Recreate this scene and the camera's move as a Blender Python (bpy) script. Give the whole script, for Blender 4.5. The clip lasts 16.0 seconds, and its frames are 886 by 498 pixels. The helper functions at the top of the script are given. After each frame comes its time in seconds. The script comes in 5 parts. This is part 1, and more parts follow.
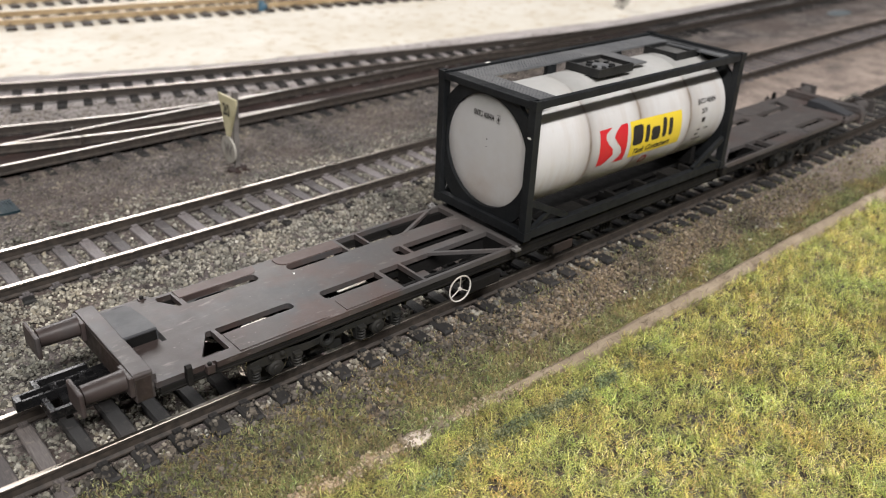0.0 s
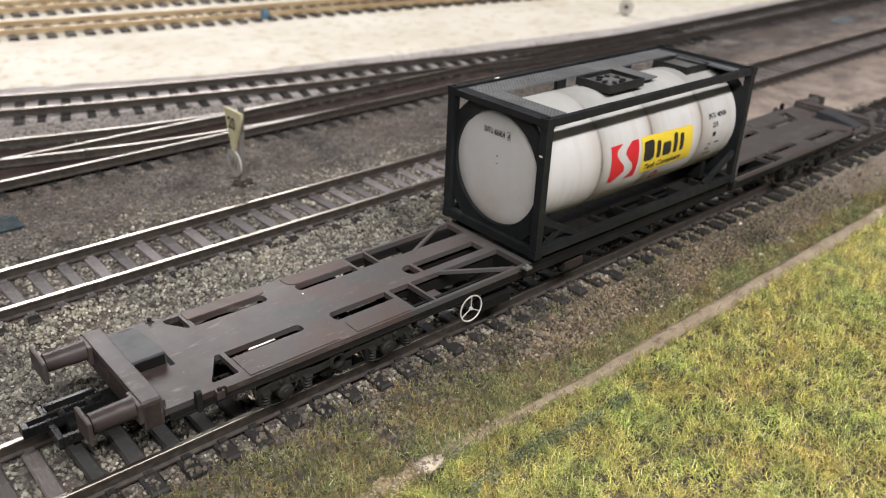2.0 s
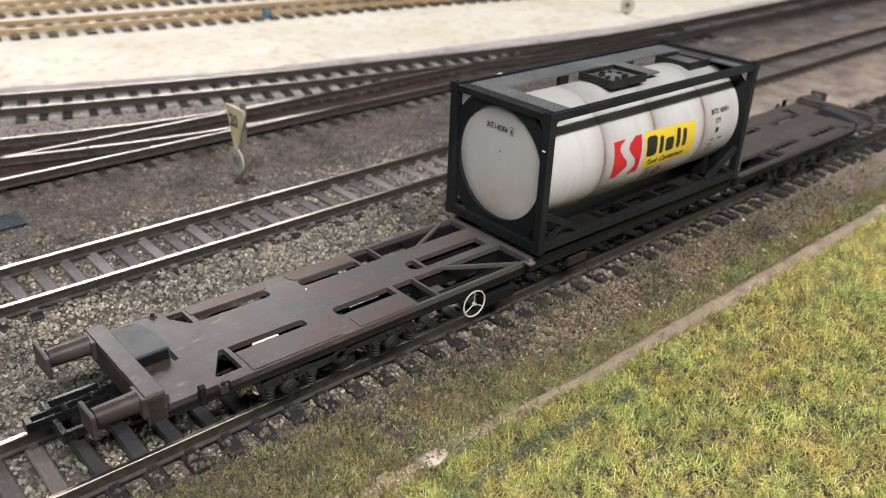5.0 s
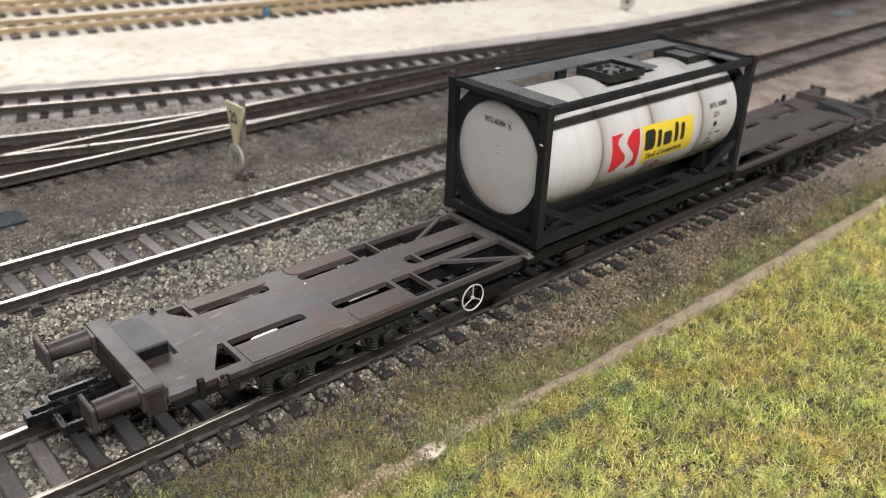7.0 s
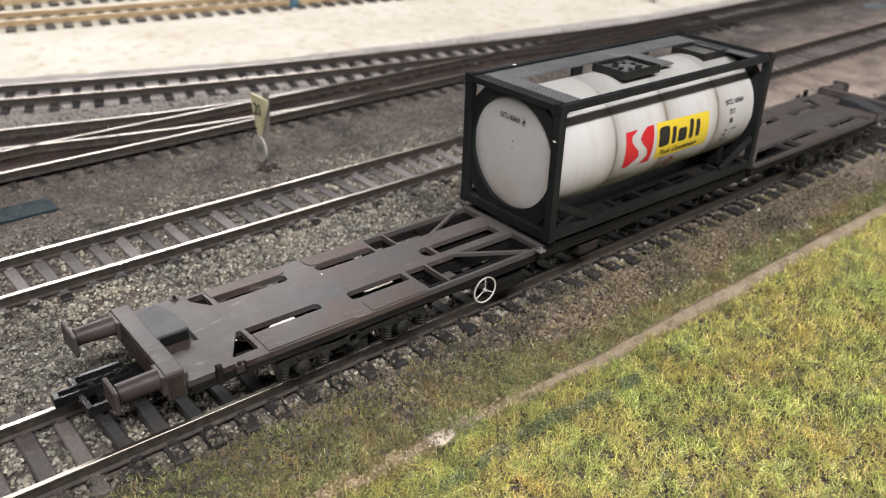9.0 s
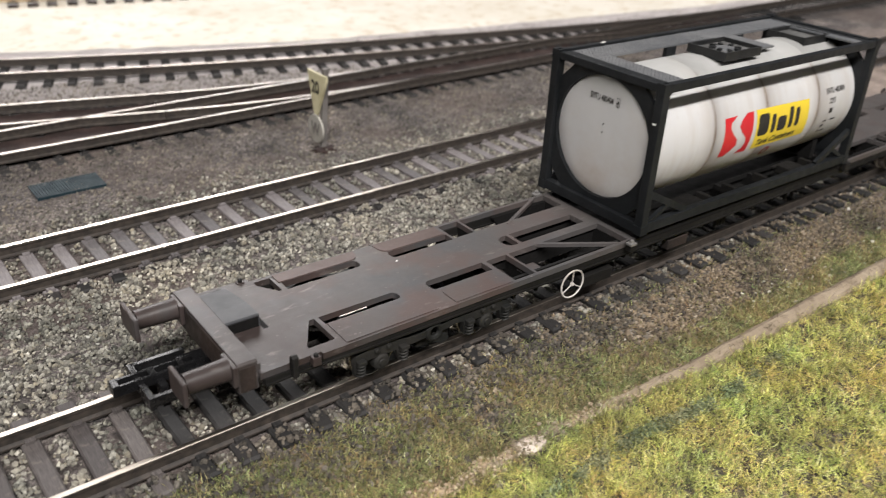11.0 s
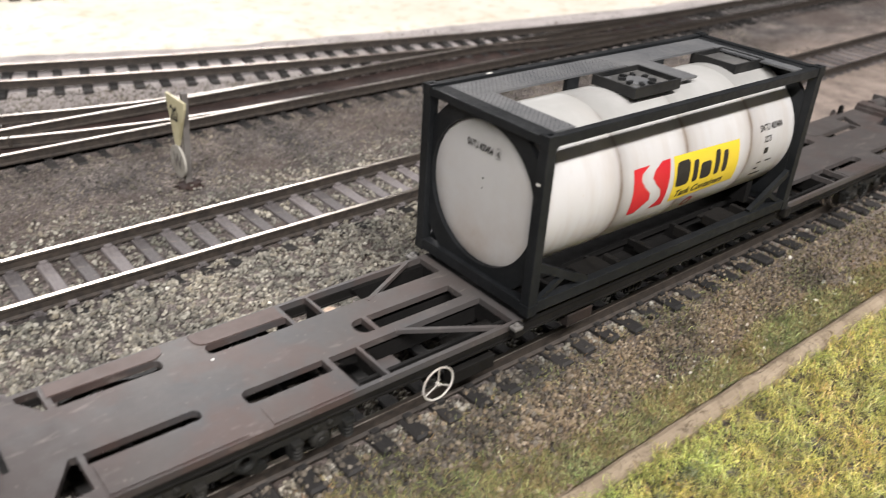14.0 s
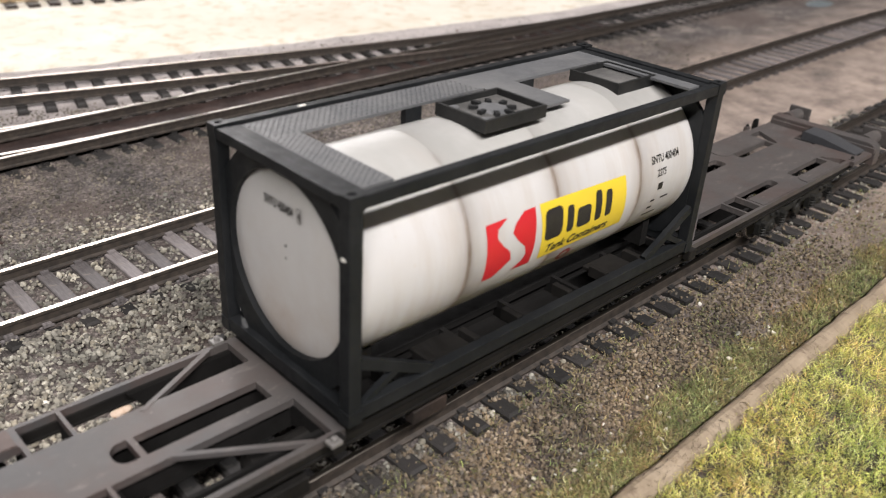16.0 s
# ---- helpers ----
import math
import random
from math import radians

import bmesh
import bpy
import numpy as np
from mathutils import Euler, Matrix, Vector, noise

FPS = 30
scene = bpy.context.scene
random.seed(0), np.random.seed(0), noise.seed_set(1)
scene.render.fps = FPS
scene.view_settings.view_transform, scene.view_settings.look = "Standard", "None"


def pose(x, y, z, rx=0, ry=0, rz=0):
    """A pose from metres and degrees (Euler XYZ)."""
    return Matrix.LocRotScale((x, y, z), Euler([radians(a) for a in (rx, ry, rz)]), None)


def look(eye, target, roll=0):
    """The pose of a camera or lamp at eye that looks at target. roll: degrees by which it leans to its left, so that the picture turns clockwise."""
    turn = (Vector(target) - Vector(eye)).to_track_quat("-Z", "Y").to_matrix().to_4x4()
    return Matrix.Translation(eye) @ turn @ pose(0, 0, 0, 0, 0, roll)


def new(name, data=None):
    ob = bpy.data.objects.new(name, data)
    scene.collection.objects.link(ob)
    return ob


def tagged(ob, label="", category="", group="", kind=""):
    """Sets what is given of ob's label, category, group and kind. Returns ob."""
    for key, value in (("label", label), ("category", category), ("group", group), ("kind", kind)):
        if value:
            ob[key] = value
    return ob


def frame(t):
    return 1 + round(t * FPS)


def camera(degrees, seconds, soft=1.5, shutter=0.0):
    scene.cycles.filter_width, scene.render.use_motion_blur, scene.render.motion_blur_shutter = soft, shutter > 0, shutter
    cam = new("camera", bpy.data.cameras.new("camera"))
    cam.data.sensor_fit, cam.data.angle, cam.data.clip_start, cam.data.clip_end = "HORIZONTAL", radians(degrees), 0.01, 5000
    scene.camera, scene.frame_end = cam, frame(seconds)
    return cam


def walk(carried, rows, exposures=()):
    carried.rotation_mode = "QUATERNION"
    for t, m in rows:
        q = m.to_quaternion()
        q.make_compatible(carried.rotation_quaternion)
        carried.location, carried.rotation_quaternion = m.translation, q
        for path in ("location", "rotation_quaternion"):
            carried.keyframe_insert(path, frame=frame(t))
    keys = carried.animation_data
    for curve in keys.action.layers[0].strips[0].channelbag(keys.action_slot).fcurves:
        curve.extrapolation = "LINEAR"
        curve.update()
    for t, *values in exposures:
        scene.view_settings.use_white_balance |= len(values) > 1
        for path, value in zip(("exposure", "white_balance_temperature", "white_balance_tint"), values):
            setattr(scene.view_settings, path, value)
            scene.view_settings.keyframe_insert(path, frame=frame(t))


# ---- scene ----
# A model railway: one unit of the code below is a millimetre, MM turns it into metres.
MM = 0.001
cam = camera(55.41, 16.0, soft=1.0, shutter=0.5)
cam.data.dof.use_dof, cam.data.dof.focus_distance, cam.data.dof.aperture_fstop = True, 0.150, 32.0
# seconds, eye (m), yaw to the left of +y, pitch up, lean
ROWS = [
    (0, -0.11914, -0.10533, 0.09418, -42.394, -27.053, 2.220),
    (0.5, -0.11959, -0.10206, 0.09384, -42.395, -27.157, 2.301),
    (1, -0.11908, -0.10067, 0.09468, -42.455, -27.127, 2.307),
    (1.5, -0.11834, -0.10165, 0.09496, -42.538, -27.003, 2.184),
    (2, -0.11862, -0.10145, 0.09602, -42.393, -26.841, 2.121),
    (2.5, -0.11860, -0.10088, 0.09750, -42.458, -26.674, 2.042),
    (3, -0.11977, -0.10080, 0.09618, -42.375, -26.647, 1.990),
    (3.5, -0.11862, -0.10012, 0.09526, -42.314, -26.818, 2.089),
    (4, -0.11826, -0.10026, 0.09487, -42.292, -26.865, 2.089),
    (6.5, -0.12070, -0.10305, 0.09527, -42.259, -26.724, 1.647),
    (7, -0.11913, -0.10266, 0.09442, -42.139, -26.886, 1.639),
    (7.5, -0.12064, -0.10363, 0.09607, -41.830, -26.871, 1.566),
    (8, -0.12243, -0.10672, 0.09478, -40.953, -26.963, 1.253),
    (8.2, -0.12346, -0.10716, 0.09537, -40.465, -27.161, 1.158),
    (10.3, -0.10999, -0.10294, 0.09776, -39.687, -28.106, 1.620),
    (10.5, -0.11326, -0.10050, 0.09653, -39.332, -27.897, 1.682),
    (11, -0.12158, -0.09061, 0.08918, -38.685, -28.047, 2.604),
    (11.5, -0.11953, -0.08337, 0.08286, -38.562, -28.554, 3.218),
    (12, -0.11858, -0.07286, 0.07601, -38.843, -29.121, 3.810),
    (12.5, -0.11269, -0.07105, 0.07928, -39.163, -28.817, 3.934),
    (13, -0.10316, -0.07063, 0.08262, -39.504, -28.922, 3.972),
    (13.5, -0.09266, -0.07344, 0.08446, -40.313, -29.153, 4.032),
    (14, -0.08388, -0.07493, 0.08840, -41.070, -28.729, 3.445),
    (14.5, -0.07420, -0.07623, 0.09031, -42.178, -28.453, 2.935),
    (15, -0.05940, -0.06453, 0.08437, -43.276, -28.657, 2.912),
    (15.5, -0.04779, -0.05957, 0.08187, -44.562, -28.756, 3.164),
    (16, -0.04879, -0.06253, 0.08291, -45.176, -28.145, 3.163),
]


def aimed(x, y, z, yaw, pitch, lean):
    a, b = radians(yaw), radians(pitch)
    way = Vector((-math.sin(a) * math.cos(b), math.cos(a) * math.cos(b), math.sin(b)))
    return look((x, y, z), Vector((x, y, z)) + way, lean)


walk(cam, [(t, aimed(*r)) for t, *r in ROWS], exposures=[(0.0, 0.09, 6550, 12), (10.0, 0.09, 6550, 12), (11.0, 0.22, 6570, 12), (12.0, 0.47, 6560, 12), (13.5, 0.48, 6560, 12), (14.5, 0.27, 6650, 14), (15.0, 0.25, 6650, 14), (16.0, 0.28, 6650, 14)])

# ---- light: a warm-white strip lamp over the near edge, a wide window behind the board ----
world = bpy.data.worlds.new("world")
world.use_nodes = True
scene.world = world
bg = world.node_tree.nodes["Background"]
bg.inputs[0].default_value, bg.inputs[1].default_value = (0.95, 0.97, 1.0, 1), 0.40


def area_lamp(name, eye, target, sx, sy, watts, colour):
    d = bpy.data.lights.new(name, "AREA")
    d.shape, d.size, d.size_y, d.energy, d.color = "RECTANGLE", sx, sy, watts, colour
    ob = new(name, d)
    ob.matrix_world = look(eye, target)
    return ob


area_lamp("strip_lamp", (-0.62, -0.88, 1.22), (-0.62, 0.02, 0.03), 1.9, 0.10, 50.5, (1.0, 0.98, 0.95))
area_lamp("window_light", (0.55, 2.3, 1.15), (0.0, 0.2, 0.0), 1.4, 0.95, 45, (1.0, 0.99, 0.98))

# ---- materials ----


class Nodes:
    """A small builder round one node material."""

    def __init__(self, name, mat=None):
        self.mat = mat or bpy.data.materials.new(name)
        self.mat.use_nodes = True
        self.tree = self.mat.node_tree
        self.bsdf = self.tree.nodes["Principled BSDF"]
        self.place = self.add("ShaderNodeTexCoord").outputs["Object"]

    def add(self, kind, **values):
        n = self.tree.nodes.new(kind)
        for key, value in values.items():
            n.inputs[key].default_value = value
        return n

    def link(self, a, b):
        self.tree.links.new(a, b)

    def noise(self, size, detail=4.0, rough=0.6, squash=None):
        """Noise with a grain of about size millimetres."""
        n = self.add("ShaderNodeTexNoise", Scale=1000.0 / size, Detail=detail, Roughness=rough)
        src = self.place
        if squash:
            m = self.add("ShaderNodeMapping")
            m.inputs["Scale"].default_value = squash
            self.link(src, m.inputs["Vector"])
            src = m.outputs["Vector"]
        self.link(src, n.inputs["Vector"])
        return n.outputs["Fac"]

    def ramp(self, fac, *stops):
        r = self.tree.nodes.new("ShaderNodeValToRGB")
        e = r.color_ramp.elements
        while len(e) < len(stops):
            e.new(0.5)
        for el, (p, c) in zip(e, stops):
            el.position, el.color = p, (*(c if isinstance(c, tuple) else (c, c, c)), 1)
        self.link(fac, r.inputs["Fac"])
        return r.outputs["Color"]

    def mix(self, fac, a, b, mode="MIX"):
        m = self.tree.nodes.new("ShaderNodeMix")
        m.data_type, m.blend_type = "RGBA", mode
        for sock, v in ((m.inputs["Factor"], fac), (m.inputs["A"], a), (m.inputs["B"], b)):
            if hasattr(v, "links"):
                self.link(v, sock)
            elif isinstance(v, tuple):
                sock.default_value = (*v, 1)
            else:
                sock.default_value = v
        return m.outputs["Result"]

    def colour(self, v):
        if hasattr(v, "links"):
            self.link(v, self.bsdf.inputs["Base Color"])
        else:
            self.bsdf.inputs["Base Color"].default_value = (*v, 1)

    def rough(self, v):
        if hasattr(v, "links"):
            self.link(v, self.bsdf.inputs["Roughness"])
        else:
            self.bsdf.inputs["Roughness"].default_value = v

    def bump(self, height, depth_mm, strength=1.0):
        b = self.add("ShaderNodeBump", Strength=strength, Distance=depth_mm * MM)
        self.link(height, b.inputs["Height"])
        self.link(b.outputs["Normal"], self.bsdf.inputs["Normal"])

    def island(self):
        return self.add("ShaderNodeNewGeometry").outputs["Random Per Island"]

    def piece(self):
        return self.add("ShaderNodeObjectInfo").outputs["Random"]


def painted(name, base, worn, rough=0.6, grain=2.0, dust=0.25, metal=0.0, sway=0.12):
    """Matt model paint with rubbed patches and dust."""
    k = Nodes(name)
    big = k.ramp(k.noise(grain * 6), (0.42, 0.0), (0.68, 1.0))
    fine = k.ramp(k.noise(grain * 0.4, 6), (0.45, 0.0), (0.7, 1.0))
    c = k.mix(big, base, worn)
    c = k.mix(k.mix(0.5, k.mix(dust, (0, 0, 0), fine), (0, 0, 0)), c, tuple(min(1, v * 1.6 + 0.04) for v in worn))
    k.colour(c)
    k.rough(k.ramp(k.noise(grain), (0.3, rough - sway), (0.7, rough + sway)))
    k.bsdf.inputs["Metallic"].default_value = metal
    k.bsdf.inputs["Specular IOR Level"].default_value = 0.5 if max(base) > 0.08 else 0.25
    k.bump(k.noise(0.35, 5), 0.03, 0.5)
    return k.mat


def scuffed(mat, tone):
    """Adds pale rubbed streaks and chalky spots over a painted material."""
    tree = mat.node_tree
    bsdf = tree.nodes["Principled BSDF"]
    old = bsdf.inputs["Base Color"].links[0].from_socket
    k = Nodes(mat.name, mat)
    streak = k.ramp(k.noise(2.4, 5, 0.65, (0.45, 1.4, 1)), (0.555, 0.0), (0.62, 0.3), (0.72, 0.75))
    area = k.ramp(k.noise(9, 3), (0.47, 0.0), (0.60, 0.85))
    spots = k.ramp(k.noise(0.8, 1), (0.735, 0.0), (0.76, 0.8))
    rust = k.ramp(k.noise(13, 4), (0.46, 0.0), (0.60, 0.75))
    old = k.mix(rust, old, (0.074, 0.046, 0.040))
    sep = k.add("ShaderNodeSeparateXYZ")
    k.link(k.place, sep.inputs[0])
    ends = k.add("ShaderNodeMapRange")
    k.link(sep.outputs["X"], ends.inputs["Value"])
    ends.inputs["From Min"].default_value, ends.inputs["From Max"].default_value = -50 * MM, -70 * MM
    stain = k.mix(1.0, ends.outputs[0], k.ramp(k.noise(8, 5), (0.36, 0.35), (0.58, 1.0)), "MULTIPLY")
    # painted sheen: the deck pales from the container end onwards
    middle = k.add("ShaderNodeMapRange")
    k.link(sep.outputs["X"], middle.inputs["Value"])
    middle.inputs["From Min"].default_value, middle.inputs["From Max"].default_value = -46 * MM, -12 * MM
    lightened = k.mix(1.0, middle.outputs[0], k.ramp(k.noise(9, 5), (0.36, 0.3), (0.60, 0.9)), "MULTIPLY")
    old = k.mix(lightened, old, (0.078, 0.0715, 0.0695))
    old = k.mix(stain, old, (0.036, 0.0275, 0.0258))
    c = k.mix(k.mix(1.0, streak, area, "MULTIPLY"), old, tone)
    k.colour(k.mix(k.mix(0.5, spots, (0, 0, 0)), c, tone))
    return mat


DECK = painted("weathered_brown_paint", (0.053, 0.0525, 0.055), (0.070, 0.061, 0.057), 0.45, 2.6, 0.15, 0.0, 0.05)
scuffed(DECK, (0.19, 0.165, 0.15))
SLATE = painted("slate_grey_paint", (0.042, 0.044, 0.049), (0.054, 0.054, 0.057), 0.55, 3.0, 0.2, 0.0, 0.05)
DULLRED = painted("faded_red_print", (0.30, 0.05, 0.045), (0.36, 0.10, 0.08), 0.5, 1.0, 0.2)
RUST = painted("rust_brown_paint", (0.068, 0.046, 0.040), (0.086, 0.058, 0.051), 0.5, 2.5, 0.2, 0.0, 0.05)
# soot and the shade of the underframe are both in this tone
DARK = painted("sooty_shade_paint", (0.006, 0.0056, 0.0052), (0.012, 0.011, 0.010), 0.65, 2.0, 0.08)
# near-black that puts deep shade into the paint
SHADEBLACK = painted("shade_black", (0.0028, 0.0026, 0.0025), (0.0055, 0.005, 0.0048), 0.85, 2.0, 0.0)
BOGIE = painted("sooty_bogie_casting", (0.010, 0.0105, 0.010), (0.021, 0.0198, 0.018), 0.6, 1.2, 0.15)
WHEELWHITE = painted("grubby_white_handwheel", (0.56, 0.54, 0.51), (0.34, 0.30, 0.26), 0.5, 0.9, 0.25)
FRAME = painted("dark_grey_frame_paint", (0.0085, 0.0098, 0.0112), (0.0165, 0.018, 0.0198), 0.5, 2.0, 0.10)
TRAYGREY = painted("dusty_grey_tray", (0.075, 0.075, 0.074), (0.125, 0.122, 0.118), 0.7, 1.5, 0.3)
TREAD = painted("grey_tread_plate", (0.088, 0.092, 0.098), (0.130, 0.132, 0.135), 0.55, 2.0, 0.2)
BLACK = painted("black_plastic", (0.006, 0.006, 0.0065), (0.010, 0.010, 0.011), 0.26, 2.0, 0.1)
PINSTEEL = painted("dull_grey_pin_steel", (0.16, 0.155, 0.15), (0.09, 0.085, 0.08), 0.4, 1.0, 0.2)
TRAYRIM = painted("dusty_dark_tray", (0.011, 0.0118, 0.0125), (0.022, 0.022, 0.0215), 0.5, 1.5, 0.2)
WHEELSTEEL = painted("bright_wheel_steel", (0.62, 0.61, 0.59), (0.34, 0.31, 0.28), 0.24, 2.0, 0.1, 1.0)
WHITE = painted("off_white_paint", (0.72, 0.71, 0.68), (0.6, 0.58, 0.54), 0.5, 2.0, 0.1)
INK = painted("black_print", (0.018, 0.017, 0.016), (0.03, 0.028, 0.026), 0.5, 2.0, 0.05)
RUSTFACE = painted("dark_rusty_face", (0.016, 0.013, 0.012), (0.036, 0.025, 0.021), 0.6, 1.5, 0.3)
RED = painted("red_print", (0.50, 0.012, 0.022), (0.54, 0.025, 0.03), 0.42, 4.0, 0.05)
YELLOW = painted("yellow_print", (0.68, 0.51, 0.035), (0.64, 0.47, 0.05), 0.45, 4.0, 0.08)


SEAMS = (20.2, 37.9, 57.6)


def tank_paint():
    """Cream-white tank paint with brown dirt run out from the seams."""
    k = Nodes("dirty_white_tank_paint")
    sep = k.add("ShaderNodeSeparateXYZ")
    k.link(k.place, sep.inputs[0])
    dirt = None
    for seam in SEAMS:
        off = k.add("ShaderNodeMath")
        off.operation = "SUBTRACT"
        k.link(sep.outputs["X"], off.inputs[0])
        off.inputs[1].default_value = seam * MM
        gap = k.add("ShaderNodeMath")
        gap.operation = "ABSOLUTE"
        k.link(off.outputs[0], gap.inputs[0])
        wide = k.add("ShaderNodeMath")
        wide.operation = "MULTIPLY"
        k.link(gap.outputs[0], wide.inputs[0])
        wide.inputs[1].default_value = 1000 / 4.2
        r = k.ramp(wide.outputs[0], (0.0, 1.0), (0.055, 1.0), (0.10, 0.62), (0.24, 0.36), (0.6, 0.15), (1.0, 0.0))
        dirt = r if dirt is None else k.mix(1.0, dirt, r, "ADD")
    streak = k.ramp(k.noise(2.2, 5, 0.65, (1.0, 0.3, 0.3)), (0.25, 0.5), (0.65, 1.0))
    dirt = k.mix(1.0, dirt, streak, "MULTIPLY")
    base = k.mix(k.noise(9, 3), (0.455, 0.456, 0.46), (0.525, 0.522, 0.52))
    c = k.mix(dirt, base, (0.115, 0.078, 0.053))
    haze = k.ramp(k.noise(9, 5, 0.6, (1.1, 0.7, 0.7)), (0.48, 0.0), (0.78, 0.15))
    c = k.mix(haze, c, (0.42, 0.355, 0.29))
    wash = k.ramp(k.noise(6.0, 5, 0.65, (1.6, 0.22, 0.22)), (0.46, 0.0), (0.60, 0.22), (0.75, 0.5))
    c = k.mix(wash, c, (0.36, 0.30, 0.25))
    specks = k.ramp(k.noise(0.8, 2), (0.70, 0.0), (0.76, 0.5))
    c = k.mix(specks, c, (0.45, 0.38, 0.31))
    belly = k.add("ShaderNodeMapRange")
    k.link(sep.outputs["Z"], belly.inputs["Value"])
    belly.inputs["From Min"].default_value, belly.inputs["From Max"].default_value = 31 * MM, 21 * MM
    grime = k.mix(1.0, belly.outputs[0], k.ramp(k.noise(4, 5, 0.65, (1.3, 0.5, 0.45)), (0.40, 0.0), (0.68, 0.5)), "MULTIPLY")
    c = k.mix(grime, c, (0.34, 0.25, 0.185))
    # grime greys the crown; the trays' shade is put into the colour too
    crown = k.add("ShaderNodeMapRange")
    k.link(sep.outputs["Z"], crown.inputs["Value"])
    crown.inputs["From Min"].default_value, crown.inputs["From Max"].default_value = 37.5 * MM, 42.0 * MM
    grime_shade = k.mix(1.0, crown.outputs[0], k.ramp(k.noise(5, 5), (0.3, 0.6), (0.65, 1.0)), "MULTIPLY")
    c = k.mix(grime_shade, c, (0.34, 0.342, 0.332))
    k.colour(c)
    k.rough(k.ramp(k.noise(3), (0.3, 0.32), (0.7, 0.48)))
    k.bump(k.noise(0.5, 4), 0.015, 0.4)
    return k.mat


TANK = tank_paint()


def rail_side():
    k = Nodes("rusty_rail_steel")
    k.colour(k.ramp(k.noise(1.5, 5), (0.35, (0.018, 0.0148, 0.0128)), (0.7, (0.052, 0.041, 0.033))))
    k.rough(0.65)
    k.bump(k.noise(0.4), 0.03, 0.5)
    return k.mat


def rail_top(name="worn_rail_head", c=(0.44, 0.40, 0.355), dull=(0.25, 0.20, 0.165), worn=0.25):
    k = Nodes(name)
    k.colour(k.mix(k.ramp(k.noise(6, 5, 0.6, (0.25, 3, 1)), (0.45, 0.0), (0.75, 1.0)), c, dull))
    k.bsdf.inputs["Metallic"].default_value = 1.0
    k.rough(k.ramp(k.noise(5, 4, 0.6, (0.25, 3, 1)), (0.3, worn), (0.75, worn + 0.2)))
    return k.mat


RAILSIDE, RAILTOP = rail_side(), rail_top()
GREYTOP = rail_top("grey_rail_head", (0.31, 0.285, 0.26), (0.15, 0.125, 0.11), 0.3)
DULLTOP = rail_top("dull_rail_head", (0.34, 0.29, 0.26), (0.20, 0.16, 0.14))
TAN = painted("tan_plastic", (0.31, 0.22, 0.12), (0.42, 0.32, 0.19), 0.6, 4.0, 0.2)
BRASSTOP = rail_top("brassy_rail", (0.62, 0.49, 0.32), (0.40, 0.295, 0.175))


def sleeper_mat(name, a, b, c, dust=0.6):
    k = Nodes(name)
    tone = k.ramp(k.piece(), (0.0, a), (0.5, b), (1.0, c))
    grain = k.ramp(k.noise(0.9, 5, 0.6, (6, 0.5, 1)), (0.3, 0.55), (0.7, 1.15))
    c = k.mix(1.0, tone, grain, "MULTIPLY")
    c = k.mix(k.ramp(k.noise(1.6, 4), (0.58, 0.0), (0.75, dust)), c, (0.20, 0.17, 0.14))
    k.colour(c)
    k.rough(0.75)
    k.bump(k.noise(0.5, 5, 0.6, (6, 0.5, 1)), 0.08, 0.8)
    return k.mat


SLEEPER = sleeper_mat("near_black_sleeper", (0.012, 0.0115, 0.0115), (0.020, 0.0185, 0.018), (0.034, 0.031, 0.030), 0.22)
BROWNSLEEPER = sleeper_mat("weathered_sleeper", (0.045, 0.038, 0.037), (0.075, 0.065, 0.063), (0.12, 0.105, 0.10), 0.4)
PALESLEEPER = sleeper_mat("bleached_sleeper", (0.085, 0.077, 0.079), (0.14, 0.128, 0.13), (0.21, 0.19, 0.192))
BLACKSLEEPER = painted("black_plastic_sleeper", (0.020, 0.015, 0.013), (0.04, 0.030, 0.024), 0.45, 2.0, 0.1)


def stone_mat(name, *tones, lightened=False):
    k = Nodes(name)
    n = len(tones) - 1
    c = k.ramp(k.island(), *((i / n, t) for i, t in enumerate(tones)))
    c = k.mix(1.0, c, k.ramp(k.noise(0.45, 4), (0.3, 0.65), (0.7, 1.2)), "MULTIPLY")
    patch = k.ramp(k.noise(17, 5, 0.62), (0.37, (0.48, 0.51, 0.49)), (0.50, (0.95, 0.96, 0.94)), (0.62, (1.3, 1.28, 1.2)))
    c = k.mix(1.0, c, patch, "MULTIPLY")
    # paled towards the container: light put into the colour against its shadow
    if lightened:
        sep = k.add("ShaderNodeSeparateXYZ")
        k.link(k.place, sep.inputs[0])
        way = k.add("ShaderNodeMapRange")
        k.link(sep.outputs["X"], way.inputs["Value"])
        way.inputs["From Min"].default_value, way.inputs["From Max"].default_value = -90 * MM, 0.0
        c = k.mix(k.ramp(way.outputs[0], (0.0, 0.0), (1.0, 0.15)), c, (0.30, 0.29, 0.262))
    k.colour(c)
    k.rough(0.9)
    return k.mat


BALLAST = stone_mat("grey_brown_ballast", (0.034, 0.031, 0.027), (0.135, 0.125, 0.109), (0.23, 0.213, 0.184), (0.065, 0.060, 0.053), (0.24, 0.213, 0.166), (0.35, 0.33, 0.283), (0.085, 0.080, 0.070), (0.44, 0.418, 0.37), (0.18, 0.168, 0.142), lightened=True)
BROWNGRIT = stone_mat("brown_verge_grit", (0.026, 0.019, 0.014), (0.105, 0.080, 0.055), (0.165, 0.126, 0.088), (0.205, 0.160, 0.115), (0.060, 0.044, 0.031), (0.30, 0.25, 0.195), (0.145, 0.104, 0.068))
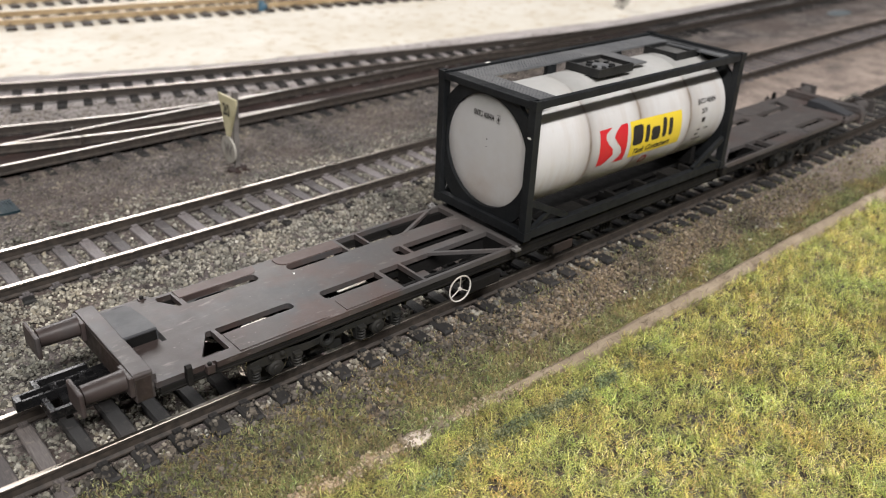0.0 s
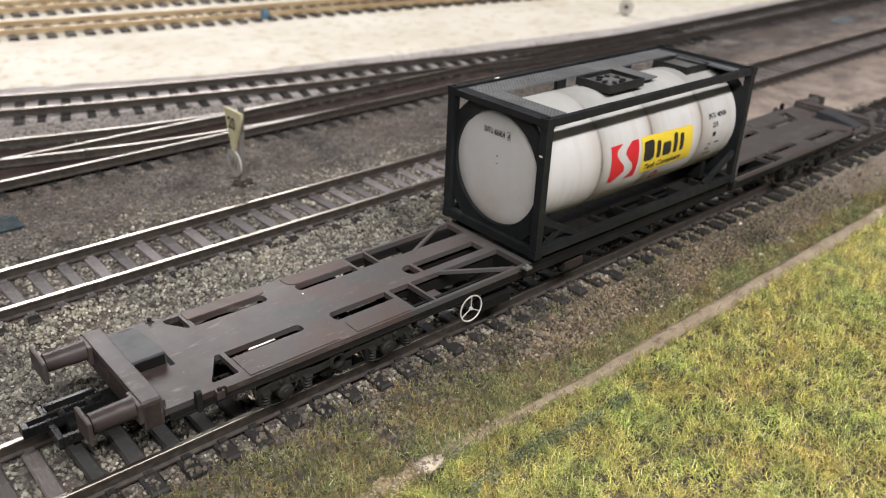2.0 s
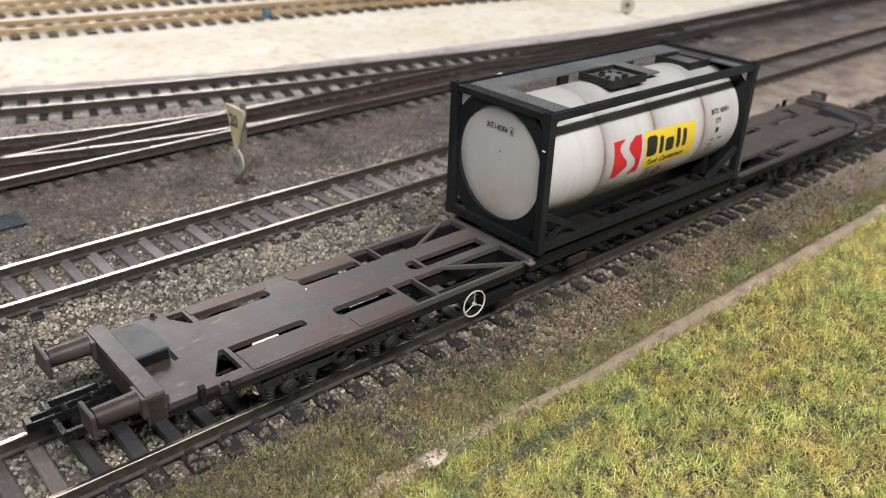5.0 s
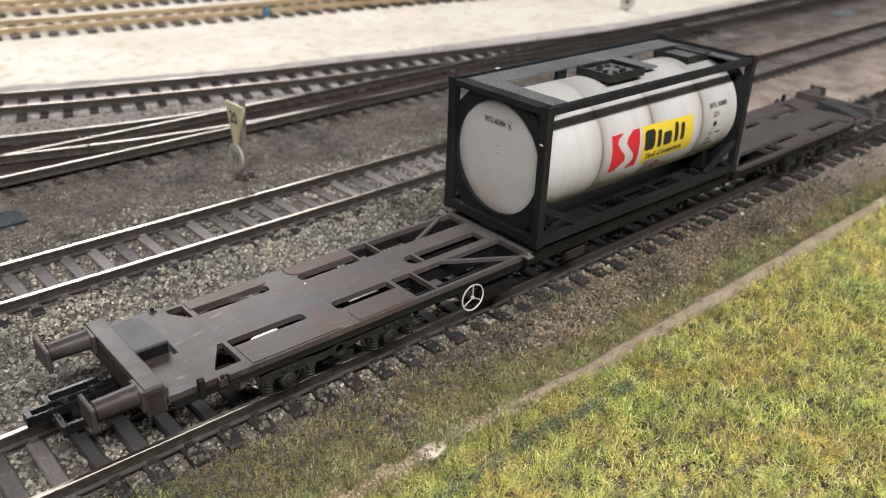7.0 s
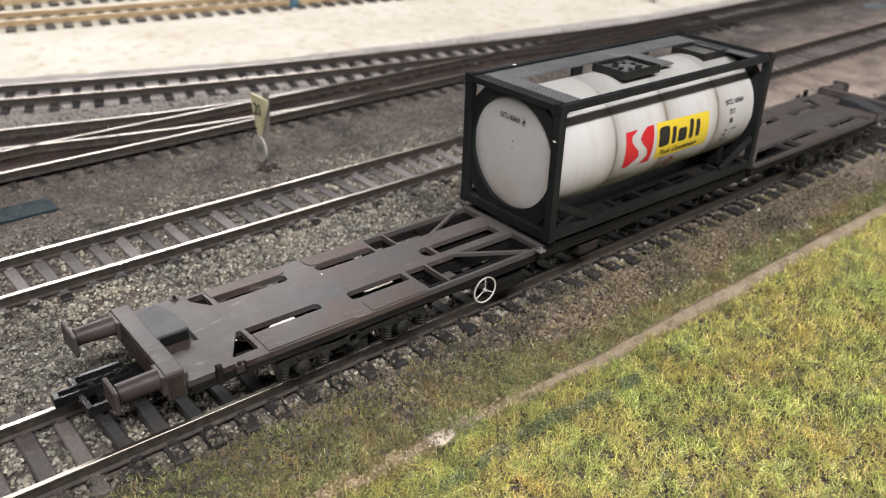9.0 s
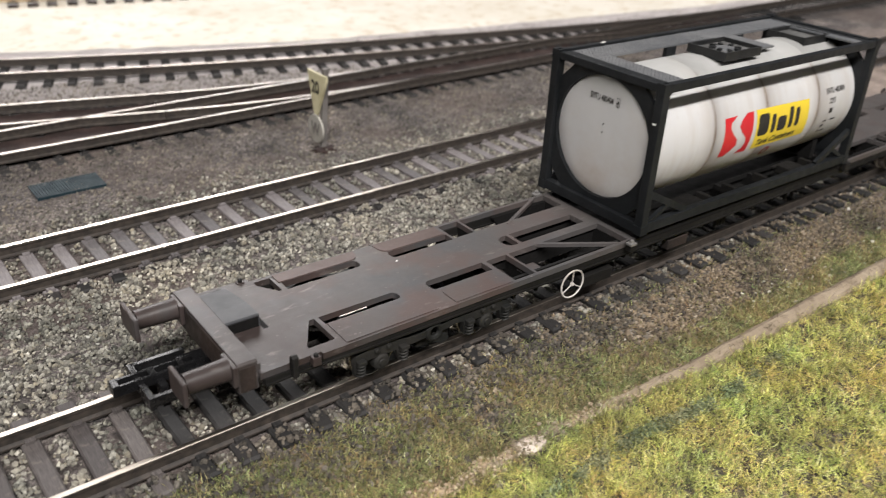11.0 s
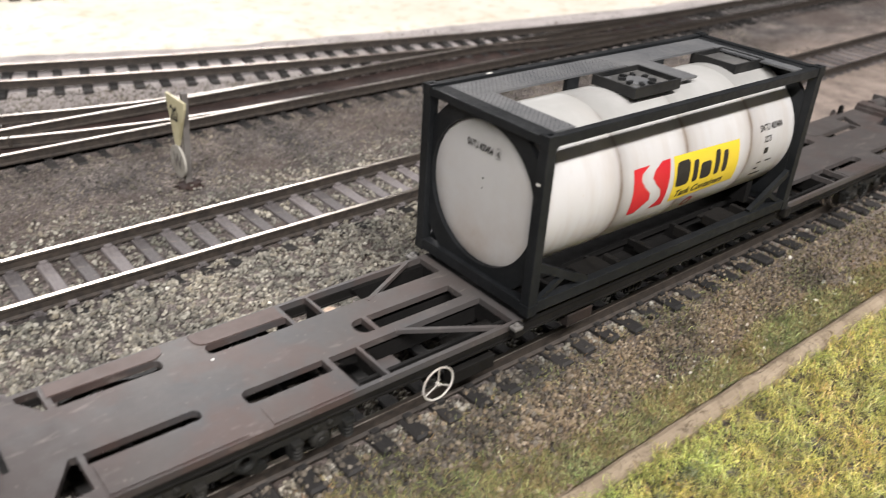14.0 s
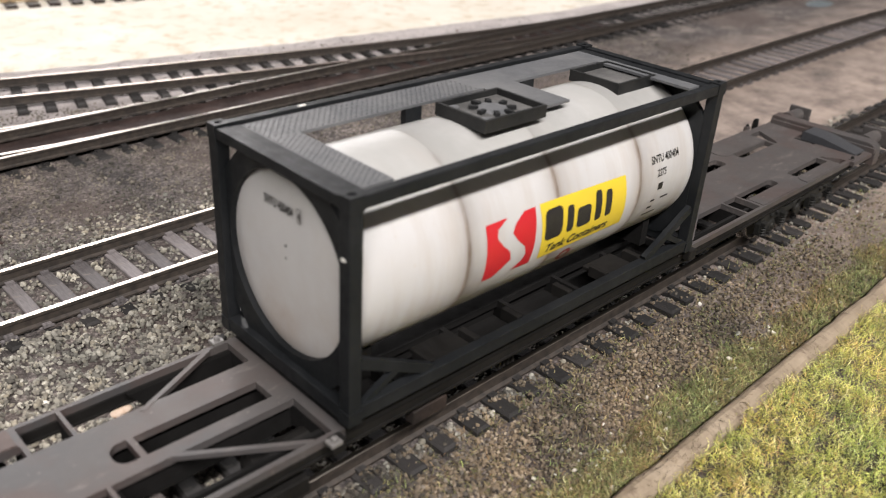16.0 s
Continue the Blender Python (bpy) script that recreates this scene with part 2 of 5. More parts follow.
CINDER = stone_mat("dark_cinder_grit", (0.04, 0.035, 0.030), (0.10, 0.088, 0.075), (0.17, 0.149, 0.126), (0.13, 0.113, 0.095), (0.23, 0.205, 0.172))
SOOTSHADE = stone_mat("soot_shade_stone", (0.022, 0.019, 0.016), (0.075, 0.064, 0.053), (0.12, 0.103, 0.086), (0.045, 0.038, 0.032), (0.20, 0.175, 0.15))
EARTH = stone_mat("tan_earth_crumbs", (0.20, 0.145, 0.10), (0.34, 0.26, 0.185), (0.44, 0.35, 0.26), (0.28, 0.20, 0.135), (0.52, 0.44, 0.34))
PALESTONE = stone_mat("pale_chippings", (0.55, 0.53, 0.48), (0.7, 0.67, 0.62), (0.42, 0.38, 0.33))


def soil_mat():
    k = Nodes("cinder_soil")
    a = k.ramp(k.noise(0.9, 6, 0.7), (0.36, (0.034, 0.030, 0.0295)), (0.5, (0.106, 0.095, 0.092)), (0.64, (0.25, 0.228, 0.22)))
    b = k.ramp(k.noise(16, 5, 0.65), (0.36, (0.42, 0.40, 0.40)), (0.5, (0.92, 0.89, 0.88)), (0.64, (1.45, 1.38, 1.3)))
    c = k.mix(1.0, a, b, "MULTIPLY")
    c = k.mix(1.0, c, k.ramp(k.noise(4.5, 5, 0.7), (0.38, (0.60, 0.58, 0.57)), (0.60, (1.28, 1.27, 1.25))), "MULTIPLY")
    brown = k.ramp(k.noise(38, 5, 0.65), (0.46, 0.0), (0.60, 0.62))
    c = k.mix(brown, c, k.mix(k.noise(1.2, 5, 0.7), (0.030, 0.020, 0.017), (0.135, 0.098, 0.082)))
    sep = k.add("ShaderNodeSeparateXYZ")
    k.link(k.place, sep.inputs[0])
    grown = k.add("ShaderNodeMapRange")
    k.link(sep.outputs["X"], grown.inputs["Value"])
    grown.inputs["From Min"].default_value, grown.inputs["From Max"].default_value = 60 * MM, 170 * MM
    sand = k.ramp(k.noise(15, 6, 0.72), (0.34, (0.15, 0.121, 0.107)), (0.46, (0.265, 0.212, 0.182)), (0.60, (0.40, 0.322, 0.272)))
    nearer = k.add("ShaderNodeMapRange")
    k.link(sep.outputs["Y"], nearer.inputs["Value"])
    nearer.inputs["From Min"].default_value, nearer.inputs["From Max"].default_value = 112 * MM, 84 * MM
    span = k.add("ShaderNodeMath")
    span.operation = "MULTIPLY"
    k.link(grown.outputs[0], span.inputs[0])
    k.link(nearer.outputs[0], span.inputs[1])
    part_sand = k.mix(1.0, span.outputs[0], k.ramp(k.noise(25, 4), (0.3, 0.55), (0.6, 1.0)), "MULTIPLY")
    c = k.mix(part_sand, c, sand)
    slant = k.add("ShaderNodeMath")
    slant.operation = "MULTIPLY_ADD"
    short = k.add("ShaderNodeMath")
    short.operation = "MINIMUM"
    k.link(sep.outputs["X"], short.inputs[0])
    short.inputs[1].default_value = 90 * MM
    k.link(short.outputs[0], slant.inputs[0])
    slant.inputs[1].default_value = 0.29
    k.link(sep.outputs["Y"], slant.inputs[2])
    rim = k.add("ShaderNodeMapRange")
    k.link(slant.outputs[0], rim.inputs["Value"])
    rim.inputs["From Min"].default_value, rim.inputs["From Max"].default_value = 158 * MM, 190 * MM
    dust = k.mix(k.noise(1.5, 5, 0.7), (0.31, 0.28, 0.28), (0.66, 0.61, 0.59))
    k.colour(k.mix(k.mix(1.0, rim.outputs[0], k.ramp(k.noise(12, 4), (0.3, 0.6), (0.6, 1.0)), "MULTIPLY"), c, dust))
    k.rough(0.95)
    k.bump(k.noise(0.7, 7, 0.75), 0.7, 1.0)
    return k.mat


def board_mat():
    k = Nodes("pale_bare_board")
    c = k.ramp(k.noise(50, 4), (0.35, (0.70, 0.67, 0.60)), (0.7, (0.58, 0.53, 0.44)))
    blot = k.ramp(k.noise(8, 6, 0.75), (0.51, 0.0), (0.66, 0.8))
    k.colour(k.mix(blot, c, (0.46, 0.36, 0.23)))
    k.rough(0.8)
    k.bump(k.noise(1.2, 4), 0.1, 0.4)
    return k.mat


SOIL, BOARD = soil_mat(), board_mat()


def blade_mat(name, *tones):
    k = Nodes(name)
    n = len(tones) - 1
    c = k.ramp(k.island(), *((i / n, t) for i, t in enumerate(tones)))
    c = k.mix(1.0, c, k.ramp(k.noise(5, 4), (0.33, (0.60, 0.63, 0.58)), (0.60, (1.27, 1.27, 1.15))), "MULTIPLY")
    c = k.mix(1.0, c, k.ramp(k.noise(16, 3), (0.34, (0.84, 1.0, 0.95)), (0.5, (1.0, 1.0, 1.0)), (0.68, (1.08, 0.90, 0.85))), "MULTIPLY")
    k.colour(c)
    k.rough(0.65)
    k.bsdf.inputs["Transmission Weight"].default_value = 0.0
    return k.mat


OLIVE = blade_mat("olive_brown_fibre", (0.06, 0.066, 0.024), (0.22, 0.23, 0.06), (0.42, 0.38, 0.11), (0.12, 0.12, 0.045), (0.50, 0.37, 0.16), (0.28, 0.33, 0.07), (0.66, 0.62, 0.22), (0.26, 0.16, 0.085))
GRASS = blade_mat("yellow_green_fibre", (0.055, 0.08, 0.022), (0.50, 0.51, 0.12), (0.90, 0.83, 0.29), (0.12, 0.15, 0.042), (0.70, 0.71, 0.20), (0.28, 0.34, 0.08), (0.95, 0.90, 0.50), (0.52, 0.28, 0.12), (0.54, 0.60, 0.14), (0.09, 0.08, 0.035))
WEED = blade_mat("dull_olive_fibre", (0.04, 0.033, 0.018), (0.13, 0.125, 0.055), (0.17, 0.20, 0.065), (0.16, 0.095, 0.055), (0.36, 0.34, 0.17), (0.085, 0.105, 0.035), (0.27, 0.17, 0.095), (0.20, 0.23, 0.10))
VERGE = blade_mat("pale_verge_fibre", (0.06, 0.07, 0.025), (0.34, 0.40, 0.14), (0.55, 0.54, 0.27), (0.16, 0.21, 0.065), (0.42, 0.28, 0.14), (0.62, 0.62, 0.42))
STALK = blade_mat("dark_dry_stalk", (0.025, 0.018, 0.012), (0.09, 0.065, 0.042), (0.16, 0.12, 0.075), (0.05, 0.04, 0.02))
HERB = blade_mat("grey_green_foam", (0.038, 0.044, 0.020), (0.13, 0.145, 0.075), (0.31, 0.32, 0.20), (0.06, 0.07, 0.032))


def edging_mat():
    k = Nodes("muddy_edging")
    c = k.ramp(k.noise(14, 6, 0.65), (0.3, (0.185, 0.142, 0.098)), (0.55, (0.30, 0.24, 0.172)), (0.75, (0.44, 0.37, 0.285)))
    stain = k.ramp(k.noise(2.6, 6, 0.7, (1.0, 0.55, 1.0)), (0.53, 0.0), (0.66, 0.75))
    k.colour(k.mix(stain, c, (0.13, 0.095, 0.068)))
    k.rough(0.85)
    k.bump(k.noise(0.8, 5), 0.25, 0.8)
    return k.mat


EDGING = edging_mat()
POST = painted("cream_yellow_sign_paint", (0.56, 0.52, 0.34), (0.40, 0.36, 0.21), 0.6, 1.2, 0.3)
DIRTY = painted("dirty_white_board", (0.36, 0.345, 0.31), (0.22, 0.20, 0.165), 0.7, 1.0, 0.3)
POSTGREY = painted("grey_post_paint", (0.16, 0.15, 0.14), (0.10, 0.09, 0.085), 0.7, 1.2, 0.3)
GREEN = painted("blue_green_plastic_grating", (0.006, 0.018, 0.025), (0.010, 0.026, 0.034), 0.7, 3.0, 0.2)
PLASTER = painted("plain_wall_paint", (0.165, 0.165, 0.17), (0.15, 0.15, 0.155), 0.8, 200.0, 0.05)

PINKSTONE = painted("pinkish_cream_stone", (0.60, 0.53, 0.46), (0.47, 0.36, 0.30), 0.85, 1.2, 0.3)
TRACKBED = painted("dark_red_brown_bed", (0.020, 0.0125, 0.011), (0.045, 0.028, 0.024), 0.85, 1.5, 0.3)

# ---- mesh helpers (millimetres) ----


def mesh_object(name, bm, mat, parent=None, label="", smooth=False):
    me = bpy.data.meshes.new(name)
    bmesh.ops.recalc_face_normals(bm, faces=bm.faces)
    bmesh.ops.scale(bm, vec=(MM, MM, MM), verts=bm.verts)
    if smooth:
        for f in bm.faces:
            f.smooth = True
    bm.to_mesh(me)
    bm.free()
    me.materials.append(mat)
    ob = new(name, me)
    ob.parent = parent
    if label:
        ob["label"] = label
    return ob


def part(name, bm, mat, parent, label="", smooth=False):
    return mesh_object(name, bm, mat, parent, label, smooth)


def thing(name, label, category, group="", kind="", at=(0, 0, 0)):
    ob = new(name)
    ob.location = Vector(at) * MM
    ob.empty_display_size = 0.005
    return tagged(ob, label, category, group, kind)


def box(bm, x0, x1, y0, y1, z0, z1, bevel=0.0, m=None):
    vs = [bm.verts.new((x, y, z)) for z in (z0, z1) for x, y in ((x0, y0), (x1, y0), (x1, y1), (x0, y1))]
    fs = [bm.faces.new([vs[i] for i in q]) for q in ((3, 2, 1, 0), (4, 5, 6, 7), (0, 1, 5, 4), (1, 2, 6, 5), (2, 3, 7, 6), (3, 0, 4, 7))]
    if bevel:
        es = list({e for f in fs for e in f.edges})
        got = bmesh.ops.bevel(bm, geom=es, offset=bevel, segments=2, affect="EDGES", profile=0.6)
        vs = list({v for f in got["faces"] for v in f.verts} | {v for v in vs if v.is_valid})
    if m:
        bmesh.ops.transform(bm, matrix=m, verts=vs)
    return vs


def beam(bm, a, b, w, h, bevel=0.0):
    """A straight bar from a to b, w wide (level) and h high."""
    a, b = Vector(a), Vector(b)
    d = b - a
    side = d.cross(Vector((0, 0, 1)))
    side = side.normalized() if side.length > 1e-6 else Vector((1, 0, 0))
    up = side.cross(d).normalized()
    m = Matrix((d.normalized(), side, up)).transposed().to_4x4()
    m.translation = a
    box(bm, 0, d.length, -w / 2, w / 2, -h / 2, h / 2, bevel, m)


def prism(bm, pts, axis, lo, hi):
    """A polygon of (u, v) points drawn out along an axis: x -> (y, z), y -> (x, z), z -> (x, y)."""
    def at(u, v, w):
        return {"x": (w, u, v), "y": (u, w, v), "z": (u, v, w)}[axis]
    a = [bm.verts.new(at(u, v, lo)) for u, v in pts]
    b = [bm.verts.new(at(u, v, hi)) for u, v in pts]
    bm.faces.new(a)
    bm.faces.new(b[::-1])
    n = len(pts)
    for i in range(n):
        bm.faces.new((a[i], b[i], b[(i + 1) % n], a[(i + 1) % n]))


def lathe(bm, rings, centre, axis, n=24, closed=True):
    """Rings of (along, radius) turned round an axis through centre."""
    c = Vector(centre)
    u, v, w = {"x": ((0, 1, 0), (0, 0, 1), (1, 0, 0)), "y": ((1, 0, 0), (0, 0, 1), (0, 1, 0)), "z": ((1, 0, 0), (0, 1, 0), (0, 0, 1))}[axis]
    u, v, w = Vector(u), Vector(v), Vector(w)
    loops = []
    for s, r in rings:
        loops.append([bm.verts.new(c + w * s + (u * math.cos(2 * math.pi * i / n) + v * math.sin(2 * math.pi * i / n)) * r) for i in range(n)])
    for p, q in zip(loops, loops[1:]):
        for i in range(n):
            bm.faces.new((p[i], p[(i + 1) % n], q[(i + 1) % n], q[i]))
    if closed:
        bm.faces.new(loops[0])
        bm.faces.new(loops[-1])


def ring(bm, centre, axis, big, small, n=32, k=8):
    """A torus round an axis."""
    c = Vector(centre)
    u, v, w = {"x": ((0, 1, 0), (0, 0, 1), (1, 0, 0)), "y": ((1, 0, 0), (0, 0, 1), (0, 1, 0)), "z": ((1, 0, 0), (0, 1, 0), (0, 0, 1))}[axis]
    u, v, w = Vector(u), Vector(v), Vector(w)
    loops = []
    for i in range(n):
        a = 2 * math.pi * i / n
        out = u * math.cos(a) + v * math.sin(a)
        loops.append([bm.verts.new(c + out * (big + small * math.cos(2 * math.pi * j / k)) + w * small * math.sin(2 * math.pi * j / k)) for j in range(k)])
    for i in range(n):
        p, q = loops[i], loops[(i + 1) % n]
        for j in range(k):
            bm.faces.new((p[j], p[(j + 1) % k], q[(j + 1) % k], q[j]))


def coil(bm, x, y, z0, z1, r, wire, turns):
    """A coil spring that stands upright."""
    n, k, loops = turns * 14, 5, []
    for i in range(n + 1):
        a = 2 * math.pi * i / 14
        out = Vector((math.cos(a), math.sin(a), 0))
        c = Vector((x, y, z0 + (z1 - z0) * i / n)) + out * r
        loops.append([bm.verts.new(c + out * wire * math.cos(2 * math.pi * j / k) + Vector((0, 0, wire * math.sin(2 * math.pi * j / k)))) for j in range(k)])
    for p, q in zip(loops, loops[1:]):
        for j in range(k):
            bm.faces.new((p[j], p[(j + 1) % k], q[(j + 1) % k], q[j]))


def plate(bm, outline, holes, z0, z1):
    """A plate made of rectangles (x0, x1, y0, y1), less rectangular holes."""
    xs = sorted({v for r in outline + holes for v in r[:2]})
    ys = sorted({v for r in outline + holes for v in r[2:]})

    def inside(r, x, y):
        return r[0] < x < r[1] and r[2] < y < r[3]

    full = {}
    for i in range(len(xs) - 1):
        for j in range(len(ys) - 1):
            x, y = (xs[i] + xs[i + 1]) / 2, (ys[j] + ys[j + 1]) / 2
            full[i, j] = any(inside(r, x, y) for r in outline) and not any(inside(r, x, y) for r in holes)
    vert = {}

    def v(i, j, z):
        if (i, j, z) not in vert:
            vert[i, j, z] = bm.verts.new((xs[i], ys[j], z))
        return vert[i, j, z]

    for (i, j), f in full.items():
        if not f:
            continue
        bm.faces.new((v(i, j, z1), v(i + 1, j, z1), v(i + 1, j + 1, z1), v(i, j + 1, z1)))
        bm.faces.new((v(i, j + 1, z0), v(i + 1, j + 1, z0), v(i + 1, j, z0), v(i, j, z0)))
        for di, dj, a, b in ((-1, 0, (i, j), (i, j + 1)), (1, 0, (i + 1, j + 1), (i + 1, j)), (0, -1, (i + 1, j), (i, j)), (0, 1, (i, j + 1), (i + 1, j + 1))):
            if not full.get((i + di, j + dj), False):
                bm.faces.new((v(*a, z0), v(*a, z1), v(*b, z1), v(*b, z0)))


def fillet(bm, x, y, sx, sy, r, z0, z1):
    """Rounds an inner corner of a slot: the corner at (x, y), the slot lying towards sx, sy."""
    pts = [(x, y), (x + sx * r, y)]
    for i in range(1, 5):
        a = math.pi / 2 * i / 5
        pts.append((x + sx * (r - r * math.sin(a)), y + sy * (r - r * math.cos(a))))
    pts.append((x, y + sy * r))
    prism(bm, pts, "z", z0, z1)

# ---- scattered stuff, built as one mesh from many small copies ----
rng = np.random.default_rng(7)
OCTA_V = np.array([(1, 0, 0), (-1, 0, 0), (0, 1, 0), (0, -1, 0), (0, 0, 1), (0, 0, -1.0)])
OCTA_F = np.array([(4, 0, 2), (4, 2, 1), (4, 1, 3), (4, 3, 0), (5, 2, 0), (5, 1, 2), (5, 3, 1), (5, 0, 3)])


G = (1 + math.sqrt(5)) / 2
ICO_V = np.array([(-1, G, 0), (1, G, 0), (-1, -G, 0), (1, -G, 0), (0, -1, G), (0, 1, G), (0, -1, -G), (0, 1, -G), (G, 0, -1), (G, 0, 1), (-G, 0, -1), (-G, 0, 1)]) / 1.9
ICO_F = np.array([(0, 11, 5), (0, 5, 1), (0, 1, 7), (0, 7, 10), (0, 10, 11), (1, 5, 9), (5, 11, 4), (11, 10, 2), (10, 7, 6), (7, 1, 8),
                  (3, 9, 4), (3, 4, 2), (3, 2, 6), (3, 6, 8), (3, 8, 9), (4, 9, 5), (2, 4, 11), (6, 2, 10), (8, 6, 7), (9, 8, 1)])


def mesh_from(name, verts, faces, mat, label, category, smooth=False):
    """verts (n, 3) in millimetres, faces (m, 3)."""
    me = bpy.data.meshes.new(name)
    me.vertices.add(len(verts))
    me.vertices.foreach_set("co", (verts * MM).astype(np.float32).ravel())
    me.loops.add(faces.size)
    me.loops.foreach_set("vertex_index", faces.astype(np.int32).ravel())
    me.polygons.add(len(faces))
    me.polygons.foreach_set("loop_start", np.arange(0, faces.size, 3, dtype=np.int32))
    me.polygons.foreach_set("loop_total", np.full(len(faces), 3, dtype=np.int32))
    me.update(calc_edges=True)
    if not smooth:
        me.shade_flat()
    me.materials.append(mat)
    return tagged(new(name, me), label, category, kind="stuff")


def stones(name, where, size, mat, label, category, base=(ICO_V, ICO_F)):
    """Angular stones: where (n, 3) millimetres, size (n,) half-widths."""
    n, m = len(where), len(base[0])
    v = base[0][None] * (1 + rng.uniform(-0.40, 0.40, (n, m, 3)))
    v = v * (size[:, None] * rng.uniform(0.7, 1.25, (n, 3)))[:, None, :]
    q = rng.normal(size=(n, 4))
    q /= np.linalg.norm(q, axis=1, keepdims=True)
    w, x, y, z = q.T
    rot = np.stack([1 - 2 * (y * y + z * z), 2 * (x * y - z * w), 2 * (x * z + y * w), 2 * (x * y + z * w), 1 - 2 * (x * x + z * z),
                    2 * (y * z - x * w), 2 * (x * z - y * w), 2 * (y * z + x * w), 1 - 2 * (x * x + y * y)], 1).reshape(n, 3, 3)
    v = np.einsum("nij,nkj->nki", rot, v) + where[:, None, :]
    f = base[1][None] + (np.arange(n) * m)[:, None, None]
    return mesh_from(name, v.reshape(-1, 3), f.reshape(-1, 3), mat, label, category)


def blades(name, where, length, width, lean, mat, label, category):
    """Curved fibres, each a tapering ribbon of three pieces."""
    n = len(where)
    turn, bend = rng.uniform(0, 2 * math.pi, n), rng.normal(0, 1.3, n)
    tilt, droop = np.abs(rng.normal(lean, 0.35, n)).clip(0, 1.5), rng.uniform(0.0, 0.55, n)
    p, rows = where.copy(), []
    for k, w in enumerate((1.0, 0.95, 0.75, 0.0)):
        a, b = turn + bend * k * 0.9, (tilt + droop * k * 1.3).clip(0, 2.0)
        side = np.stack([-np.sin(a), np.cos(a), 0 * a], 1) * (width * w * 0.5)[:, None]
        rows += [p - side, p + side] if w else [p]
        p = p + np.stack([np.sin(b) * np.cos(a), np.sin(b) * np.sin(a), np.cos(b)], 1) * (length / 3)[:, None]
    v = np.stack(rows, 1)
    f = np.array([(0, 1, 3), (0, 3, 2), (2, 3, 5), (2, 5, 4), (4, 5, 6)])
    f = f[None] + (np.arange(n) * 7)[:, None, None]
    return mesh_from(name, v.reshape(-1, 3), f.reshape(-1, 3), mat, label, category)


def patchy(x, y, size, seed=0.0):
    """Smooth noise about 0..1 at places given in millimetres."""
    return np.array([noise.noise((a / size, b / size, seed)) * 0.5 + 0.5 for a, b in zip(x, y)])


# ---- the lie of the land ----
TRACK_Y = 15.15
SECOND_Y = 76.6
MAIN_PITCH, SECOND_PITCH = 6.352, 6.29
MAIN_START, SECOND_START = -260.45, -250.79
EDGE_X = (-600, -34, 48, 150, 258, 360, 900)
EDGE_Y = (462, 245, 215.5, 198, 181, 178, 174)


def soil_edge(x):
    return np.interp(x, EDGE_X, EDGE_Y)


def bend_far(x):
    """How far the two nearest lines swing to the near side beyond the wagon."""
    return -0.0004 * max(0.0, x - 340.0) ** 2


def land(x, y):
    z = 0.35 * noise.noise((x / 17, y / 17, 3)) + 0.2 * noise.noise((x / 5, y / 5, 8))
    if abs(y - SECOND_Y) < 24:
        z += 0.75 * min(1.0, (24 - abs(y - SECOND_Y)) / 8)
    elif 0 < y < 40:
        z += 0.35
    if y < -3:
        z -= min(1.3, (-3 - y) * 0.16)
    if y > 235 - 0.3 * x:
        z -= 0.3
    return z


# ---- room and table ----
def slab(name, x0, x1, y0, y1, z0, z1, mat, label, category):
    bm = bmesh.new()
    box(bm, x0, x1, y0, y1, z0, z1)
    return tagged(mesh_object(name, bm, mat), label, category, kind="structure")


slab("baseboard", -900, 1700, -650, 1300, -18, -4, BOARD, "pale bare wooden baseboard of a model railway", "baseboard")
slab("board_surface", -880, 1680, 150, 1280, -4, -1.1, BOARD, "pale bare board surface without ballast", "board")
slab("floor", -3000, 3800, -3200, 3600, -950, -900, PLASTER, "plain room floor under the layout table", "floor")
slab("ceiling", -3000, 3800, -3200, 3600, 1700, 1750, PLASTER, "plain painted room ceiling", "ceiling")
slab("wall_south", -3000, 3800, -3260, -3200, -900, 1700, PLASTER, "plain painted room wall", "wall")
slab("wall_north", -3000, 3800, 3600, 3660, -900, 1700, PLASTER, "plain painted room wall", "wall")
slab("wall_west", -3060, -3000, -3200, 3600, -900, 1700, PLASTER, "plain painted room wall", "wall")
slab("wall_east", 3800, 3860, -3200, 3600, -900, 1700, PLASTER, "plain painted room wall", "wall")
for i, (x, y) in enumerate(((-850, -600), (1640, -600), (-850, 1240), (1640, 1240))):
    bm = bmesh.new()
    box(bm, x - 25, x + 25, y - 25, y + 25, -900, -18)
    tagged(mesh_object("table_leg", bm, BOARD), "plain square wooden leg under the baseboard", "table leg", "legs of the layout table", "structure")


